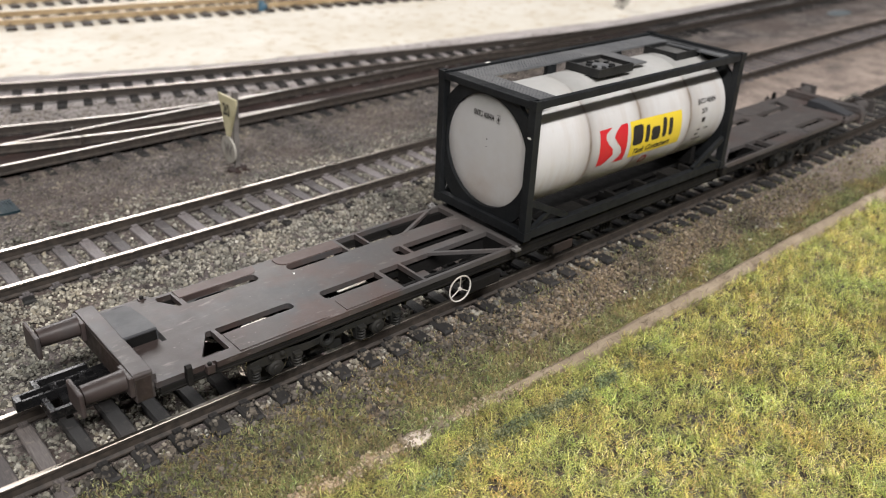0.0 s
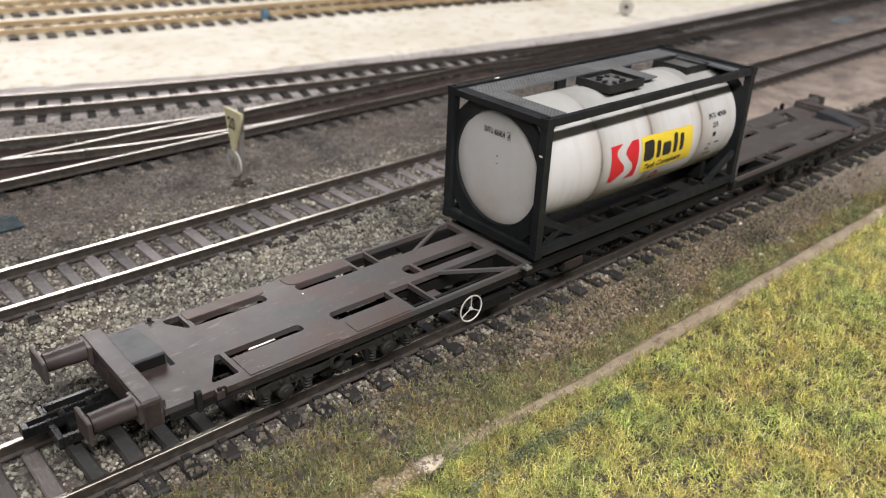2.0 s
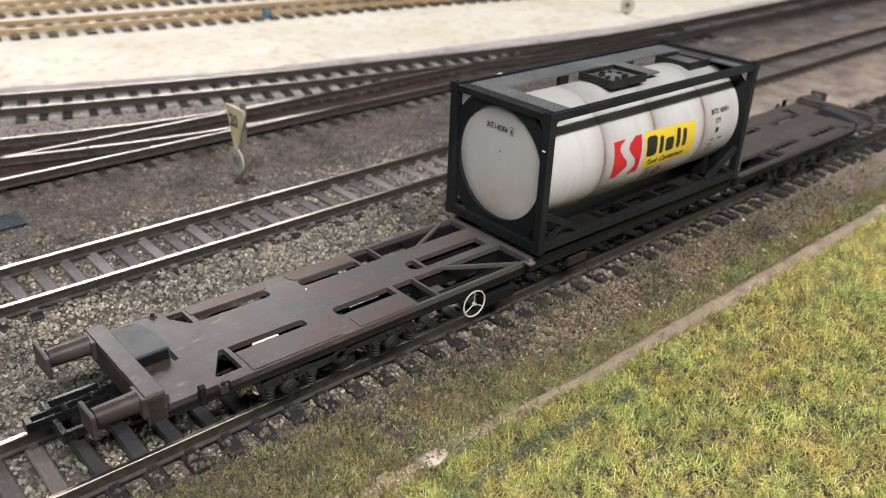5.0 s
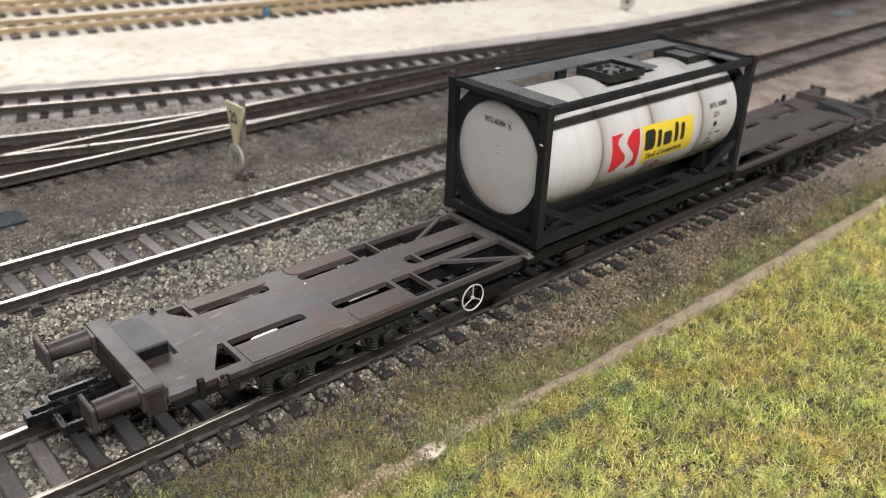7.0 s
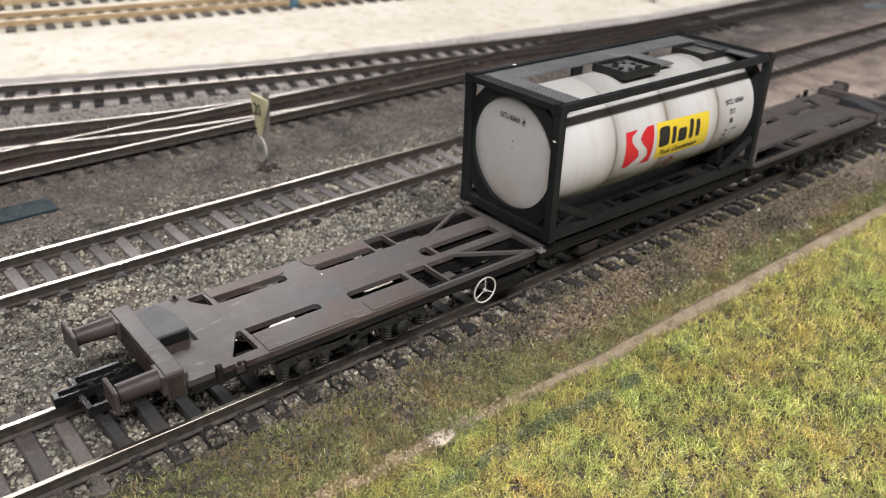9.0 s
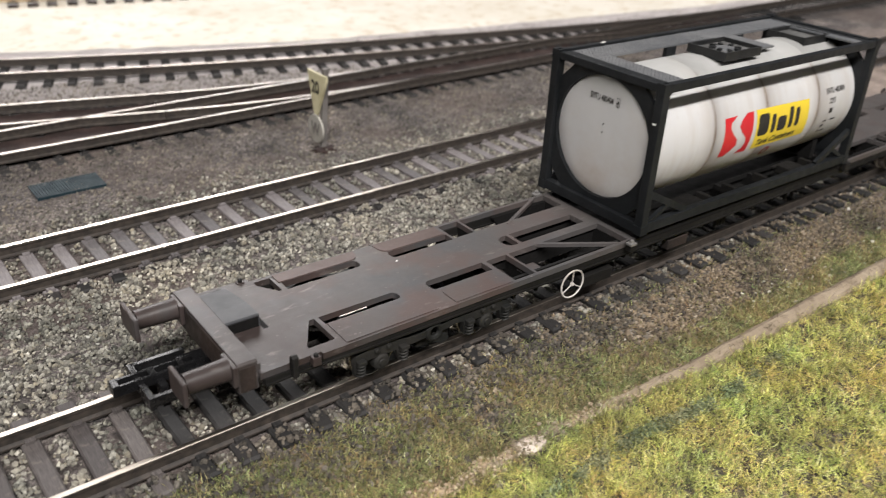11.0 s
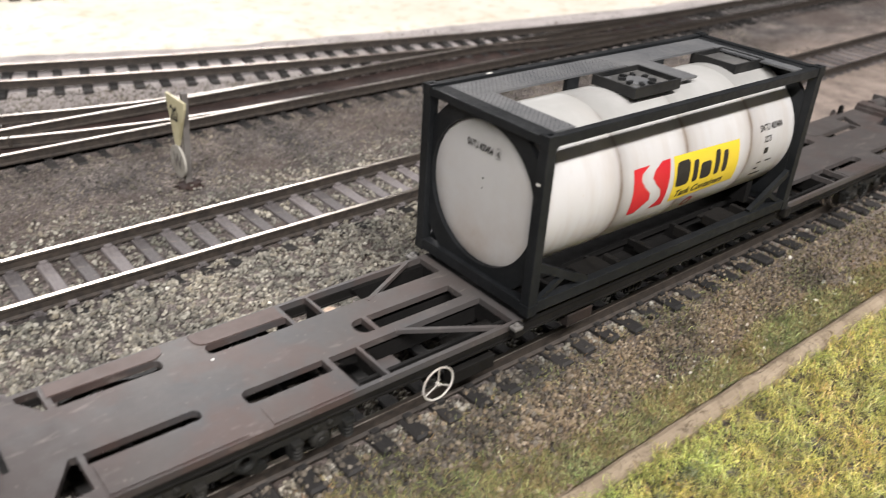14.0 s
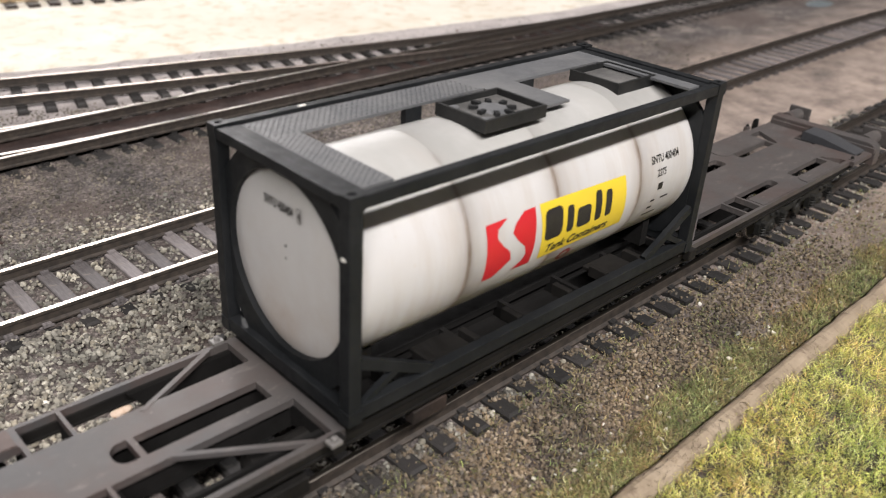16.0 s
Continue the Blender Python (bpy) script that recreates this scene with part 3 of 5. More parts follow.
def ground():
    xs = np.concatenate([np.arange(-420, -140, 14), np.arange(-140, 200, 3.5), np.arange(200, 830, 10)])
    vs = np.concatenate([np.linspace(-260, -90, 12)[:-1], np.linspace(-90, 130, 64)])
    us = np.linspace(0, 1, 42)[1:]
    verts, faces = [], []
    for x in xs:
        top = float(soil_edge(x)) + 2 * noise.noise((x / 11, 0, 5)) + 1.2 * noise.noise((x / 3, 0, 9))
        col = list(vs) + [130 + (top - 130) * u for u in us]
        for j, y in enumerate(col):
            z = land(x, y) - (0.9 if j == len(col) - 1 else 0)
            verts.append((x, y, z))
    m = len(vs) + len(us)
    for i in range(len(xs) - 1):
        for j in range(m - 1):
            a, b, c, d = i * m + j, (i + 1) * m + j, (i + 1) * m + j + 1, i * m + j + 1
            faces += [(a, b, c), (a, c, d)]
    me = bpy.data.meshes.new("ground")
    me.from_pydata([tuple(c * MM for c in v) for v in verts], [], faces)
    for p in me.polygons:
        p.use_smooth = True
    me.materials.append(SOIL)
    tagged(new("ground", me), "dark cinder soil laid on the board, brown in patches", "ground", kind="structure")


ground()

# ---- tracks ----
RAIL_PROFILE = ((-0.85, 1.35), (0.85, 1.35), (0.85, 1.65), (0.28, 1.95), (0.28, 3.1), (0.46, 3.3), (0.46, 3.88), (0.36, 4.0), (-0.36, 4.0), (-0.46, 3.88), (-0.46, 3.3), (-0.28, 3.1), (-0.28, 1.95), (-0.85, 1.65))


def along(path, step):
    """Places and headings every step along a polyline, smoothly."""
    pts = [Vector(p) for p in path]
    out, left = [], 0.0
    for a, b in zip(pts, pts[1:]):
        d = (b - a).length
        while left < d:
            out.append((a + (b - a) * (left / d), (b - a).normalized()))
            left += step
        left -= d
    return out


def headings(path):
    pts = [Vector(p) for p in path]
    out = []
    for i, p in enumerate(pts):
        d = (pts[min(i + 1, len(pts) - 1)] - pts[max(i - 1, 0)]).normalized()
        out.append((p, Vector((-d.y, d.x))))
    return out


def rail(path, offset, parent, head=None, body=None, label=""):
    me = bpy.data.meshes.new("rail")
    n = len(RAIL_PROFILE)
    verts, faces, mats = [], [], []
    for p, side in headings(path):
        for u, z in RAIL_PROFILE:
            q = p + side * (offset + u)
            verts.append((q.x * MM, q.y * MM, z * MM))
    rows = len(path)
    for i in range(rows - 1):
        for j in range(n):
            k = (j + 1) % n
            faces.append((i * n + j, (i + 1) * n + j, (i + 1) * n + k, i * n + k))
            mats.append(1 if j in (6, 7, 8) else 0)
    faces += [tuple(range(n)), tuple(range((rows - 1) * n, rows * n))[::-1]]
    mats += [0, 0]
    me.from_pydata(verts, [], faces)
    me.materials.append(body or RAILSIDE)
    me.materials.append(head or RAILTOP)
    me.polygons.foreach_set("material_index", mats)
    ob = new("rail", me)
    ob.parent = parent
    ob["label"] = label or "steel rail with a bright worn head and rusty web"
    return ob


def sleeper_mesh(name, mat, half=14.6, wide=1.55, top=1.5, chairs=True, b=0.18):
    bm = bmesh.new()
    bot = -0.4
    lo = [bm.verts.new((x, y, bot)) for x, y in ((-wide, -half), (wide, -half), (wide, half), (-wide, half))]
    mid = [bm.verts.new((v.co.x, v.co.y, top - b)) for v in lo]
    hi = [bm.verts.new((v.co.x * (1 - b / wide), v.co.y * (1 - b / half), top)) for v in lo]
    for p, q in ((lo, mid), (mid, hi)):
        for i in range(4):
            bm.faces.new((p[i], p[(i + 1) % 4], q[(i + 1) % 4], q[i]))
    bm.faces.new(hi)
    if chairs:
        for s in (-1, 1):
            for e in (-1, 1):
                y = s * 8.7 + e * 1.15
                box(bm, -0.75, 0.75, y - 0.45, y + 0.45, top - 0.05, top + 0.55)
    bmesh.ops.recalc_face_normals(bm, faces=bm.faces)
    bmesh.ops.scale(bm, vec=(MM, MM, MM), verts=bm.verts)
    me = bpy.data.meshes.new(name)
    bm.to_mesh(me)
    bm.free()
    me.materials.append(mat)
    return me


SLEEPER_MESHES = [sleeper_mesh("sleeper", SLEEPER, 14.5 + d, 1.42 + e, b=0.4) for d, e in ((0, 0), (0.4, 0.1), (-0.5, -0.08), (0.15, 0.16), (-0.25, 0.05))]
BROWN_MESHES = [sleeper_mesh("sleeper", BROWNSLEEPER, 14.4 + d, 1.42 + e, b=0.3) for d, e in ((0, 0), (0.3, 0.08), (-0.5, -0.06))]
PALE_MESHES = [sleeper_mesh("sleeper", PALESLEEPER, 9.9 + d, 1.35 + e) for d, e in ((0, 0), (0.3, 0.06), (-0.2, -0.08))]


def lay_sleepers(parent, places, meshes, jitter=0.25, sink=0.0):
    for i, (p, d) in enumerate(places):
        # near line: brown sleepers where x < -91, near-black from there on
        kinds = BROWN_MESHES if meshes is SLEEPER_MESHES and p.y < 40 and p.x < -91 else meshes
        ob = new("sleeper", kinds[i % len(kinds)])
        ob.parent = parent
        a = math.atan2(d.y, d.x) + random.uniform(-1, 1) * 0.02
        ob.matrix_basis = Matrix.Translation(Vector((p.x + random.uniform(-jitter, jitter), p.y + random.uniform(-jitter, jitter), random.uniform(-0.15, 0.1) - sink)) * MM) @ Matrix.Rotation(a, 4, "Z")


def track(path, pitch, label, sink=0.0, meshes=None, head=None):
    t = thing("track", label, "track", "railway tracks", "structure")
    for s in (-8.7, 8.7):
        rail(path, s, t, head)
    lay_sleepers(t, along(path, pitch), meshes or SLEEPER_MESHES, sink=sink)
    return t


def line_path(y0, lo, hi, phase):
    xs = [lo + phase] + list(np.arange(math.ceil(lo / 20) * 20 + 20, hi, 20.0))
    return [(x, y0 + bend_far(x)) for x in xs]


main_track = track(line_path(TRACK_Y, MAIN_START, 520, 0.0), MAIN_PITCH, "weathered model track under the wagon, bright rails on dark sleepers")
second_track = track(line_path(SECOND_Y, SECOND_START, 520, 0.0), SECOND_PITCH, "weathered model track with bright rail heads and bleached grey sleepers", 0.1, PALE_MESHES)
end_mesh = sleeper_mesh("sleeper_end", SLEEPER, 1.5, 1.3, 1.15, False, 0.35)
for p, d in along(line_path(SECOND_Y, SECOND_START, 520, 0.0), SECOND_PITCH):
    if -118 < p.x < 40 and random.random() < 0.8:
        ob = new("sleeper_end", end_mesh)
        ob.parent = second_track
        ob.matrix_basis = pose((p.x + random.uniform(-0.3, 0.3)) * MM, (p.y - 11.9 + random.uniform(-0.5, 0.5)) * MM, random.uniform(-0.25, 0.25) * MM, random.uniform(-6, 6), random.uniform(-6, 6), random.uniform(-8, 8))
third_path = [(x, 147.0) for x in np.arange(-300, 560, 20.0)]
third_track = track(third_path, 6.7, "weathered model track, half buried in dark cinders", 1.25, None, GREYTOP)
fork_path = [(-300, 238), (-240, 217), (-180, 198.5), (-120, 181.5), (-90, 173), (-60, 164.6), (-40, 158.8), (-20, 153.8), (0, 150.2), (20, 148.1), (40, 147.3), (60, 147.05)]
fork_track = track(fork_path, 6.7, "weathered branch track running into the points of its neighbour", 1.0, None, GREYTOP)
outer_path = [(-300, 302), (-200, 265), (-120, 238.5), (-60, 217.3), (-20, 203.5), (20, 191.6), (60, 181.3), (100, 172.0), (130, 165), (160, 158.6), (190, 153.3), (220, 149.6), (250, 147.8), (280, 147.1)]
outer_track = track(outer_path, 7.7, "weathered outer track along the edge of the cinders", 0.3, None, DULLTOP)


# red-brown dirt fills the bed between the rails of the two buried lines
def track_bed(parent, path):
    bm = bmesh.new()
    rows = []
    for p, d in along(path, 4.0):
        side = Vector((-d.y, d.x))
        row = []
        for u in (-8.0, -5.5, -2.5, 0.5, 3.0, 5.5, 8.0):
            q = p + side * u
            row.append(bm.verts.new((q.x, q.y, 0.95 + 0.5 * noise.noise((q.x / 3.5, q.y / 3.5, 2)))))
        rows.append(row)
    for p, q in zip(rows, rows[1:]):
        for j in range(6):
            bm.faces.new((p[j], p[j + 1], q[j + 1], q[j]))
    part("track_bed", bm, TRACKBED, parent, "dark red-brown dirt between the rails", smooth=True)


track_bed(third_track, [p for p in third_path if p[0] < 270])
track_bed(fork_track, fork_path)
for x, y in ((-37.2, 158.1), (-37.7, 148.9)):
    bm = bmesh.new()
    box(bm, x - 0.35, x + 0.35, y - 0.62, y + 0.62, 1.6, 4.12)
    part("rail_joint", bm, RAILSIDE, fork_track, "dark gap at a rail joint")


def new_track(path, pitch, label):
    t = thing("track", label, "track", "new tracks on the bare board", "structure", (0, 0, -1.2))
    for s in (-9.5, 9.5):
        rail(path, s, t, BRASSTOP, TAN, "brass-coloured new rail")
    me = sleeper_mesh("sleeper", BLACKSLEEPER, 17.0, 2.2)
    lay_sleepers(t, along(path, pitch), [me], 0.0)


new_track([(-300, 412), (-150, 373.5), (0, 338.0), (100, 316), (200, 298), (300, 276), (420, 250)], 8.3, "new unpainted track, brassy rails on black plastic sleepers")
new_track([(-300, 465), (-150, 427), (0, 391), (100, 374), (200, 351), (300, 329), (420, 303)], 8.3, "second new unpainted track, brassy rails on black sleepers")


# ---- ballast, grit, stones ----
def clear_of_tracks(x, y, sleepers=True):
    ok = np.ones(len(x), bool)
    bend = np.array([bend_far(a) for a in x])
    for c, x0, s in ((TRACK_Y, MAIN_START, MAIN_PITCH), (SECOND_Y, SECOND_START, SECOND_PITCH)):
        d = np.abs(y - c - bend)
        ok &= np.abs(d - 8.7) > 1.3
        if sleepers:
            ph = np.abs((x - x0 + s / 2) % s - s / 2)
            ok &= ~((d < (14.9 if c < 40 else 10.3)) & (ph < 1.75))
    for path in (third_path, fork_path, outer_path):
        px, py = np.array(path).T
        d = np.abs(y - np.interp(x, px, py))
        ok &= np.abs(d - 8.9) > 1.2
    return ok


def heights(x, y):
    return np.array([land(a, b) for a, b in zip(x, y)])


def scatter(n, x0, x1, y0, y1):
    return rng.uniform(x0, x1, n), rng.uniform(y0, y1, n)


def ballast():
    out = []
    for n, x0, x1, y0, y1 in ((42000, -125, 120, 4, 106), (24000, -125, 40, 2, 66), (5000, 120, 230, -2, 32)):
        x, y = scatter(n, x0, x1, y0, y1)
        keep = clear_of_tracks(x, y) & (rng.uniform(size=n) < np.interp(y, (0, 8, 84, 104), (0.6, 1, 1, 0.2)) * np.interp(x, (80, 120), (1, 0.1 if x1 < 125 else 1.0)))
        out.append(np.stack([x[keep], y[keep]], 1))
    p = np.concatenate(out)
    size = rng.uniform(0.23, 0.47, len(p)) * rng.choice((0.8, 1.0, 1.3), len(p), p=(0.35, 0.5, 0.15))
    lump = patchy(p[:, 0], p[:, 1], 2.6, 17.0)
    z = heights(p[:, 0], p[:, 1]) + 2.4 * (lump - 0.5) + size * rng.uniform(-0.2, 0.9, len(p))
    stones("ballast", np.c_[p, z], size, BALLAST, "loose grey-brown stone ballast between the tracks", "ballast")
    # brown gravel shoulder on the grass side; it half covers the sleepers' ends
    x, y = scatter(46000, -125, 130, -19.5, 6)
    thick = np.interp(y, (-20, -14, -6, 5), (0.25, 0.75, 1.0, 0.9)) * np.interp(x, (-125, -60, -15, 0, 60, 110), (0.75, 0.5, 0.8, 1, 1, 0.25))
    keep = clear_of_tracks(x, y, False) & (rng.uniform(size=len(x)) < thick)
    x, y = x[keep], y[keep]
    over = (np.abs((x - MAIN_START + MAIN_PITCH / 2) % MAIN_PITCH - MAIN_PITCH / 2) < 1.7) & (y > 0.4)
    keep = ~over | (rng.uniform(size=len(x)) < np.where(y > 3.6, 0.7, np.interp(x, (-45, -18), (0.20, 0.05))))
    x, y, over = x[keep], y[keep], over[keep]
    size = rng.uniform(0.2, 0.5, len(x)) * rng.choice((0.8, 1.0, 1.25), len(x), p=(0.4, 0.45, 0.15))
    size *= np.interp(x, (0, 25), (1.0, 0.68))
    z = np.where(over, 1.5 + size * 0.3, heights(x, y) + size * rng.uniform(-0.1, 0.9, len(x)) + np.interp(y, (-12, -3, -0.5, 5), (0.0, 0.45, 0.05, 0.0)))
    # dark share: soot along x, painted-in shadow as well towards the rail
    sooty = rng.uniform(size=len(x)) < np.interp(x, (-62, -25, 0), (0.75, 0.35, 0.08)) + np.interp(y, (-9, -1), (0.0, 0.5)) * np.interp(x, (5, 30), (1.0, 0.2))
    stones("gravel", np.c_[x, y, z][~sooty], size[~sooty], BROWNGRIT, "fine brown gravel on the shoulder beside the grass", "gravel")
    stones("sooty_gravel", np.c_[x, y, z][sooty], size[sooty], SOOTSHADE, "dark gravel along the sleepers' ends, soot and shadow in its colour", "gravel")
    x, y = scatter(84000, -130, 260, -26, 205)
    keep = clear_of_tracks(x, y, False) & ((y < soil_edge(x) - 46) | ((y < soil_edge(x) - 3) & (rng.uniform(size=len(x)) < 0.12))) & ((y < 0) | (y > 92)) & ((x < 150) | (rng.uniform(size=len(x)) < 0.4))
    x, y = x[keep], y[keep]
    size = rng.uniform(0.14, 0.42, len(x)) * rng.choice((1.0, 1.5), len(x), p=(0.85, 0.15))
    near = y < 0
    z = heights(x, y) + size * 0.2
    stones("cinders", np.c_[x, y, z][~near], size[~near], CINDER, "fine dark cinder grit strewn over the soil", "cinders", (OCTA_V, OCTA_F))
    stones("grit", np.c_[x, y, z][near], size[near], BROWNGRIT, "fine brown grit along the verge", "grit", (OCTA_V, OCTA_F))
    x, y = scatter(260, -120, 190, -22, 95)
    keep = clear_of_tracks(x, y)
    x, y = x[keep], y[keep]
    x, y = np.r_[x, rng.uniform(20, 92, 70)], np.r_[y, rng.uniform(-19, -9, 70)]
    size = rng.uniform(0.2, 0.5, len(x))
    n = 3600
    ex = rng.uniform(-76, -4, n)
    ey = -20.6 + np.interp(ex, (-40, -14), (1.2, 0.0)) + rng.normal(0, 0.85, n)
    keep = rng.uniform(size=n) < np.clip((patchy(ex, ey, 4, 51.0) - 0.3) * 4, 0.05, 1) * np.interp(ex, (-40, -14), (1, 0.35))
    keep &= (np.abs(ex + 44.4) > 3.0) | (rng.uniform(size=n) < 0.4)
    ex, ey = ex[keep], ey[keep]
    es = rng.uniform(0.12, 0.42, len(ex))
    stones("earth_crumbs", np.c_[ex, ey, heights(ex, ey) + 0.9 + es * 0.5 + rng.uniform(0, 0.6, len(ex))], es, EARTH, "crumbled tan earth where the edging has broken up", "earth")
    stones("pale_chippings", np.c_[x, y, heights(x, y) + size * 0.8], size, PALESTONE, "scattered pale stone chippings", "chippings")


ballast()


# ---- edging strip and verge ----
def edging():
    t = thing("edging", "muddy brown edging strip along the grass, cracked at its joints", "edging", kind="structure")
    cuts = [(-74, -46), (-45.9, -20.3), (-20.2, 4), (4.1, 50.4), (50.5, 97), (97.1, 146), (146.5, 196), (196.5, 250), (250.6, 310), (310.6, 380)]
    for i, (a, b) in enumerate(cuts):
        bm = bmesh.new()
        steps = max(4, int((b - a) / 3))
        loops = []
        for k in range(steps + 1):
            x = a + (b - a) * k / steps
            worn = min(1.0, max(0.0, (-6 - x) / 26))
            thin = min(1.0, max(0.0, (12 - x) / 40))
            sink = -1.0 * worn - 0.8 * worn * max(0.0, 0.3 + noise.noise((x / 5, 1, 6)))
            wob = 0.35 * noise.noise((x / 9, 2, 1)) + worn * (1.8 + 1.6 * noise.noise((x / 6, 4, 1)))
            up = 0.25 * noise.noise((x / 6, 7, 1)) + sink
            prof = ((-23.6, -1.8), (-23.5, 0.1), (-23.0, 0.85), (-22.2, 1.3), (-21.2, 1.5), (-20.3, 1.25), (-19.6, 0.7), (-19.3, -1.8))
            prof = [(-21.35 + (y + 21.4) * 0.82 * (1 - 0.5 * thin), z) for y, z in prof]
            loops.append([bm.verts.new((x, y + wob + 0.2 * noise.noise((x / 2, j, 4)) + bend_far(x) * 0.6, z + (up + (0.15 + 0.9 * worn) * noise.noise((x / 2.2, j, 9)) if z > 0 else 0))) for j, (y, z) in enumerate(prof)])
        for p, q in zip(loops, loops[1:]):
            for j in range(7):
                bm.faces.new((p[j], p[j + 1], q[j + 1], q[j]))
        bm.faces.new(loops[0])
        bm.faces.new(loops[-1][::-1])
        part("edging_piece", bm, EDGING, t, smooth=False)


edging()


def grass():
    # lush mat beyond the edging, olive and brown beside it, yellow-green further off
    out = []
    for n, x0, x1, y0, y1 in ((235000, -78, 125, -86, -22.0), (16000, 125, 330, -110, -24), (11000, -80, 20, -36, -20)):
        x, y = scatter(n, x0, x1, y0, y1)
        out.append(np.stack([x, y], 1))
    p = np.concatenate(out)
    keep = (p[:, 1] < -23.0 + np.array([0.6 * bend_far(a) for a in p[:, 0]]) + rng.normal(0, 0.7, len(p)) + np.interp(p[:, 0], (-50, -10, 20), (1.9, 0.9, 0.2)))
    p = p[keep]
    hump = patchy(p[:, 0], p[:, 1], 7, 2.0)
    tuft = patchy(p[:, 0], p[:, 1], 2.2, 4.0)
    keep = rng.uniform(size=len(p)) < np.clip(0.10 + 3.0 * (tuft - 0.32), 0.10, 1)
    p, hump, tuft = p[keep], hump[keep], tuft[keep]
    x, y = p.T
    z = heights(x, y) + 1.2 * hump + 1.8 * (tuft - 0.5) - 0.4 + rng.uniform(0, 1.5, len(p))
    length = rng.uniform(1.2, 3.1, len(p)) * (0.6 + 0.6 * hump)
    width = rng.uniform(0.055, 0.12, len(p)) * np.where(x > 125, 1.7, 1.0)
    f = patchy(x, y, 12, 21.0)
    dull = np.interp(y, (-70, -44, -30, -24), (0.15, 0.42, 0.66, 0.85)) * np.interp(x, (-60, 10, 60, 120), (1.0, 0.85, 0.4, 0.15)) + 1.6 * (f - 0.5)
    olive = rng.uniform(size=len(p)) < dull
    where = np.c_[p, z]
    blades("grass", where[~olive], length[~olive], width[~olive], 0.85, GRASS, "thick mat of curly yellow-green static grass", "grass")
    blades("olive_grass", where[olive], length[olive], width[olive], 0.85, OLIVE, "curly olive-brown static grass beside the edging", "grass")
    # short weeds between the sleepers' ends and the edging
    x, y = scatter(200000, -112, 170, -22.5, 3)
    f = patchy(x, y, 13, 5.0) * 0.6 + patchy(x, y, 4, 6.0) * 0.4
    reach = np.interp(x, (-112, -50, -25, 0, 230), (-0.5, -1.0, -4.5, -12.5, -11.0)) + 5 * (patchy(x, y, 8, 41.0) - 0.5)
    lush = np.clip((reach - y) / 4 + 0.5, 0.09, 1.0) * ((y > -19.4) | ((x < -12) & (rng.uniform(size=len(x)) < 0.8)))
    keep = rng.uniform(size=len(x)) < lush * np.clip((f - 0.20) * 4, 0.1, 1) * np.interp(x, (-112, 60, 100, 230), (1, 1, 0.6, 0.5))
    x, y = x[keep], y[keep]
    pale = rng.uniform(size=len(x)) < np.interp(y, (-20, -14, -6), (0.20, 0.115, 0.035)) * np.interp(patchy(x, y, 9, 31.0), (0.35, 0.6), (0.2, 1.6))
    z = heights(x, y) + rng.uniform(-0.2, 0.5, len(x)) + np.where((y < -17.5) & (x < -12), 0.9, 0.0)
    length, width = np.where(pale, rng.uniform(0.9, 2.1, len(x)), rng.uniform(0.7, 2.0, len(x))), rng.uniform(0.08, 0.15, len(x))
    blades("weeds", np.c_[x, y, z][~pale], length[~pale], width[~pale], 0.75, WEED, "short olive-brown weeds in the gravel shoulder", "weeds")
    blades("verge_grass", np.c_[x, y, z][pale], length[pale], width[pale], 0.8, VERGE, "tufts of pale green grass along the verge", "grass")
    # dry stalks lying over the edging
    n = 420
    x = rng.uniform(-60, 95, n)
    y = -21.6 + rng.normal(0, 1.2, n)
    keep = rng.uniform(size=n) < np.clip((patchy(x, y, 6, 61.0) - 0.42) * 6, 0.05, 1)
    x, y = x[keep], y[keep]
    blades("dry_stalks", np.c_[x, y, 1.35 - 0.18 * np.abs(y + 21.3) + rng.uniform(0, 0.2, len(x))], rng.uniform(1.0, 2.8, len(x)), rng.uniform(0.06, 0.12, len(x)), 1.35, STALK, "dark dry stalks lying across the edging", "stalks")
    # grey-green low plants in a row
    n = 8000
    x = rng.uniform(-54, 14, n)
    y = -29.6 + rng.normal(0, 0.65, n) + 0.7 * np.sin(x / 7)
    f = patchy(x, y, 3.2, 11.0)
    keep = rng.uniform(size=n) < np.clip((f - 0.31) * 4, 0.05, 0.7) * np.interp(x, (-54, -46, -5, 14), (0.3, 1, 1, 0.2))
    x, y = x[keep], y[keep]
    size = rng.uniform(0.08, 0.22, len(x))
    stones("low_plants", np.c_[x, y, heights(x, y) + 1.4 + rng.uniform(0, 2.2, len(x))], size, HERB, "dull grey-green crumbly low plants in the grass", "plants", (OCTA_V, OCTA_F))


grass()


def boulder(x, y, z, sx, sy, sz, mat, label):
    bm = bmesh.new()
    bmesh.ops.create_icosphere(bm, subdivisions=3, radius=1.0)
    for v in bm.verts:
        k = 1 + 0.5 * noise.noise(v.co * 1.7 + Vector((x, y, 0))) + 0.22 * noise.noise(v.co * 5)
        v.co = Vector((v.co.x * sx, v.co.y * sy, v.co.z * sz)) * k + Vector((x, y, z))
    return tagged(mesh_object("stone", bm, mat, smooth=True), label, "stone")


boulder(-45.2, -19.3, -0.1, 3.6, 1.7, 0.55, PINKSTONE, "pinkish-cream flat stone half sunk in the verge")

# ---- the container wagon ----
MID = 37.3
DECK_TOP = 14.5
SIDE_R, SIDE_L = 2.0, 27.6
wagon = thing("container_wagon", "weathered brown bogie container wagon with a slotted deck", "wagon")


WAGON_Y = 14.8


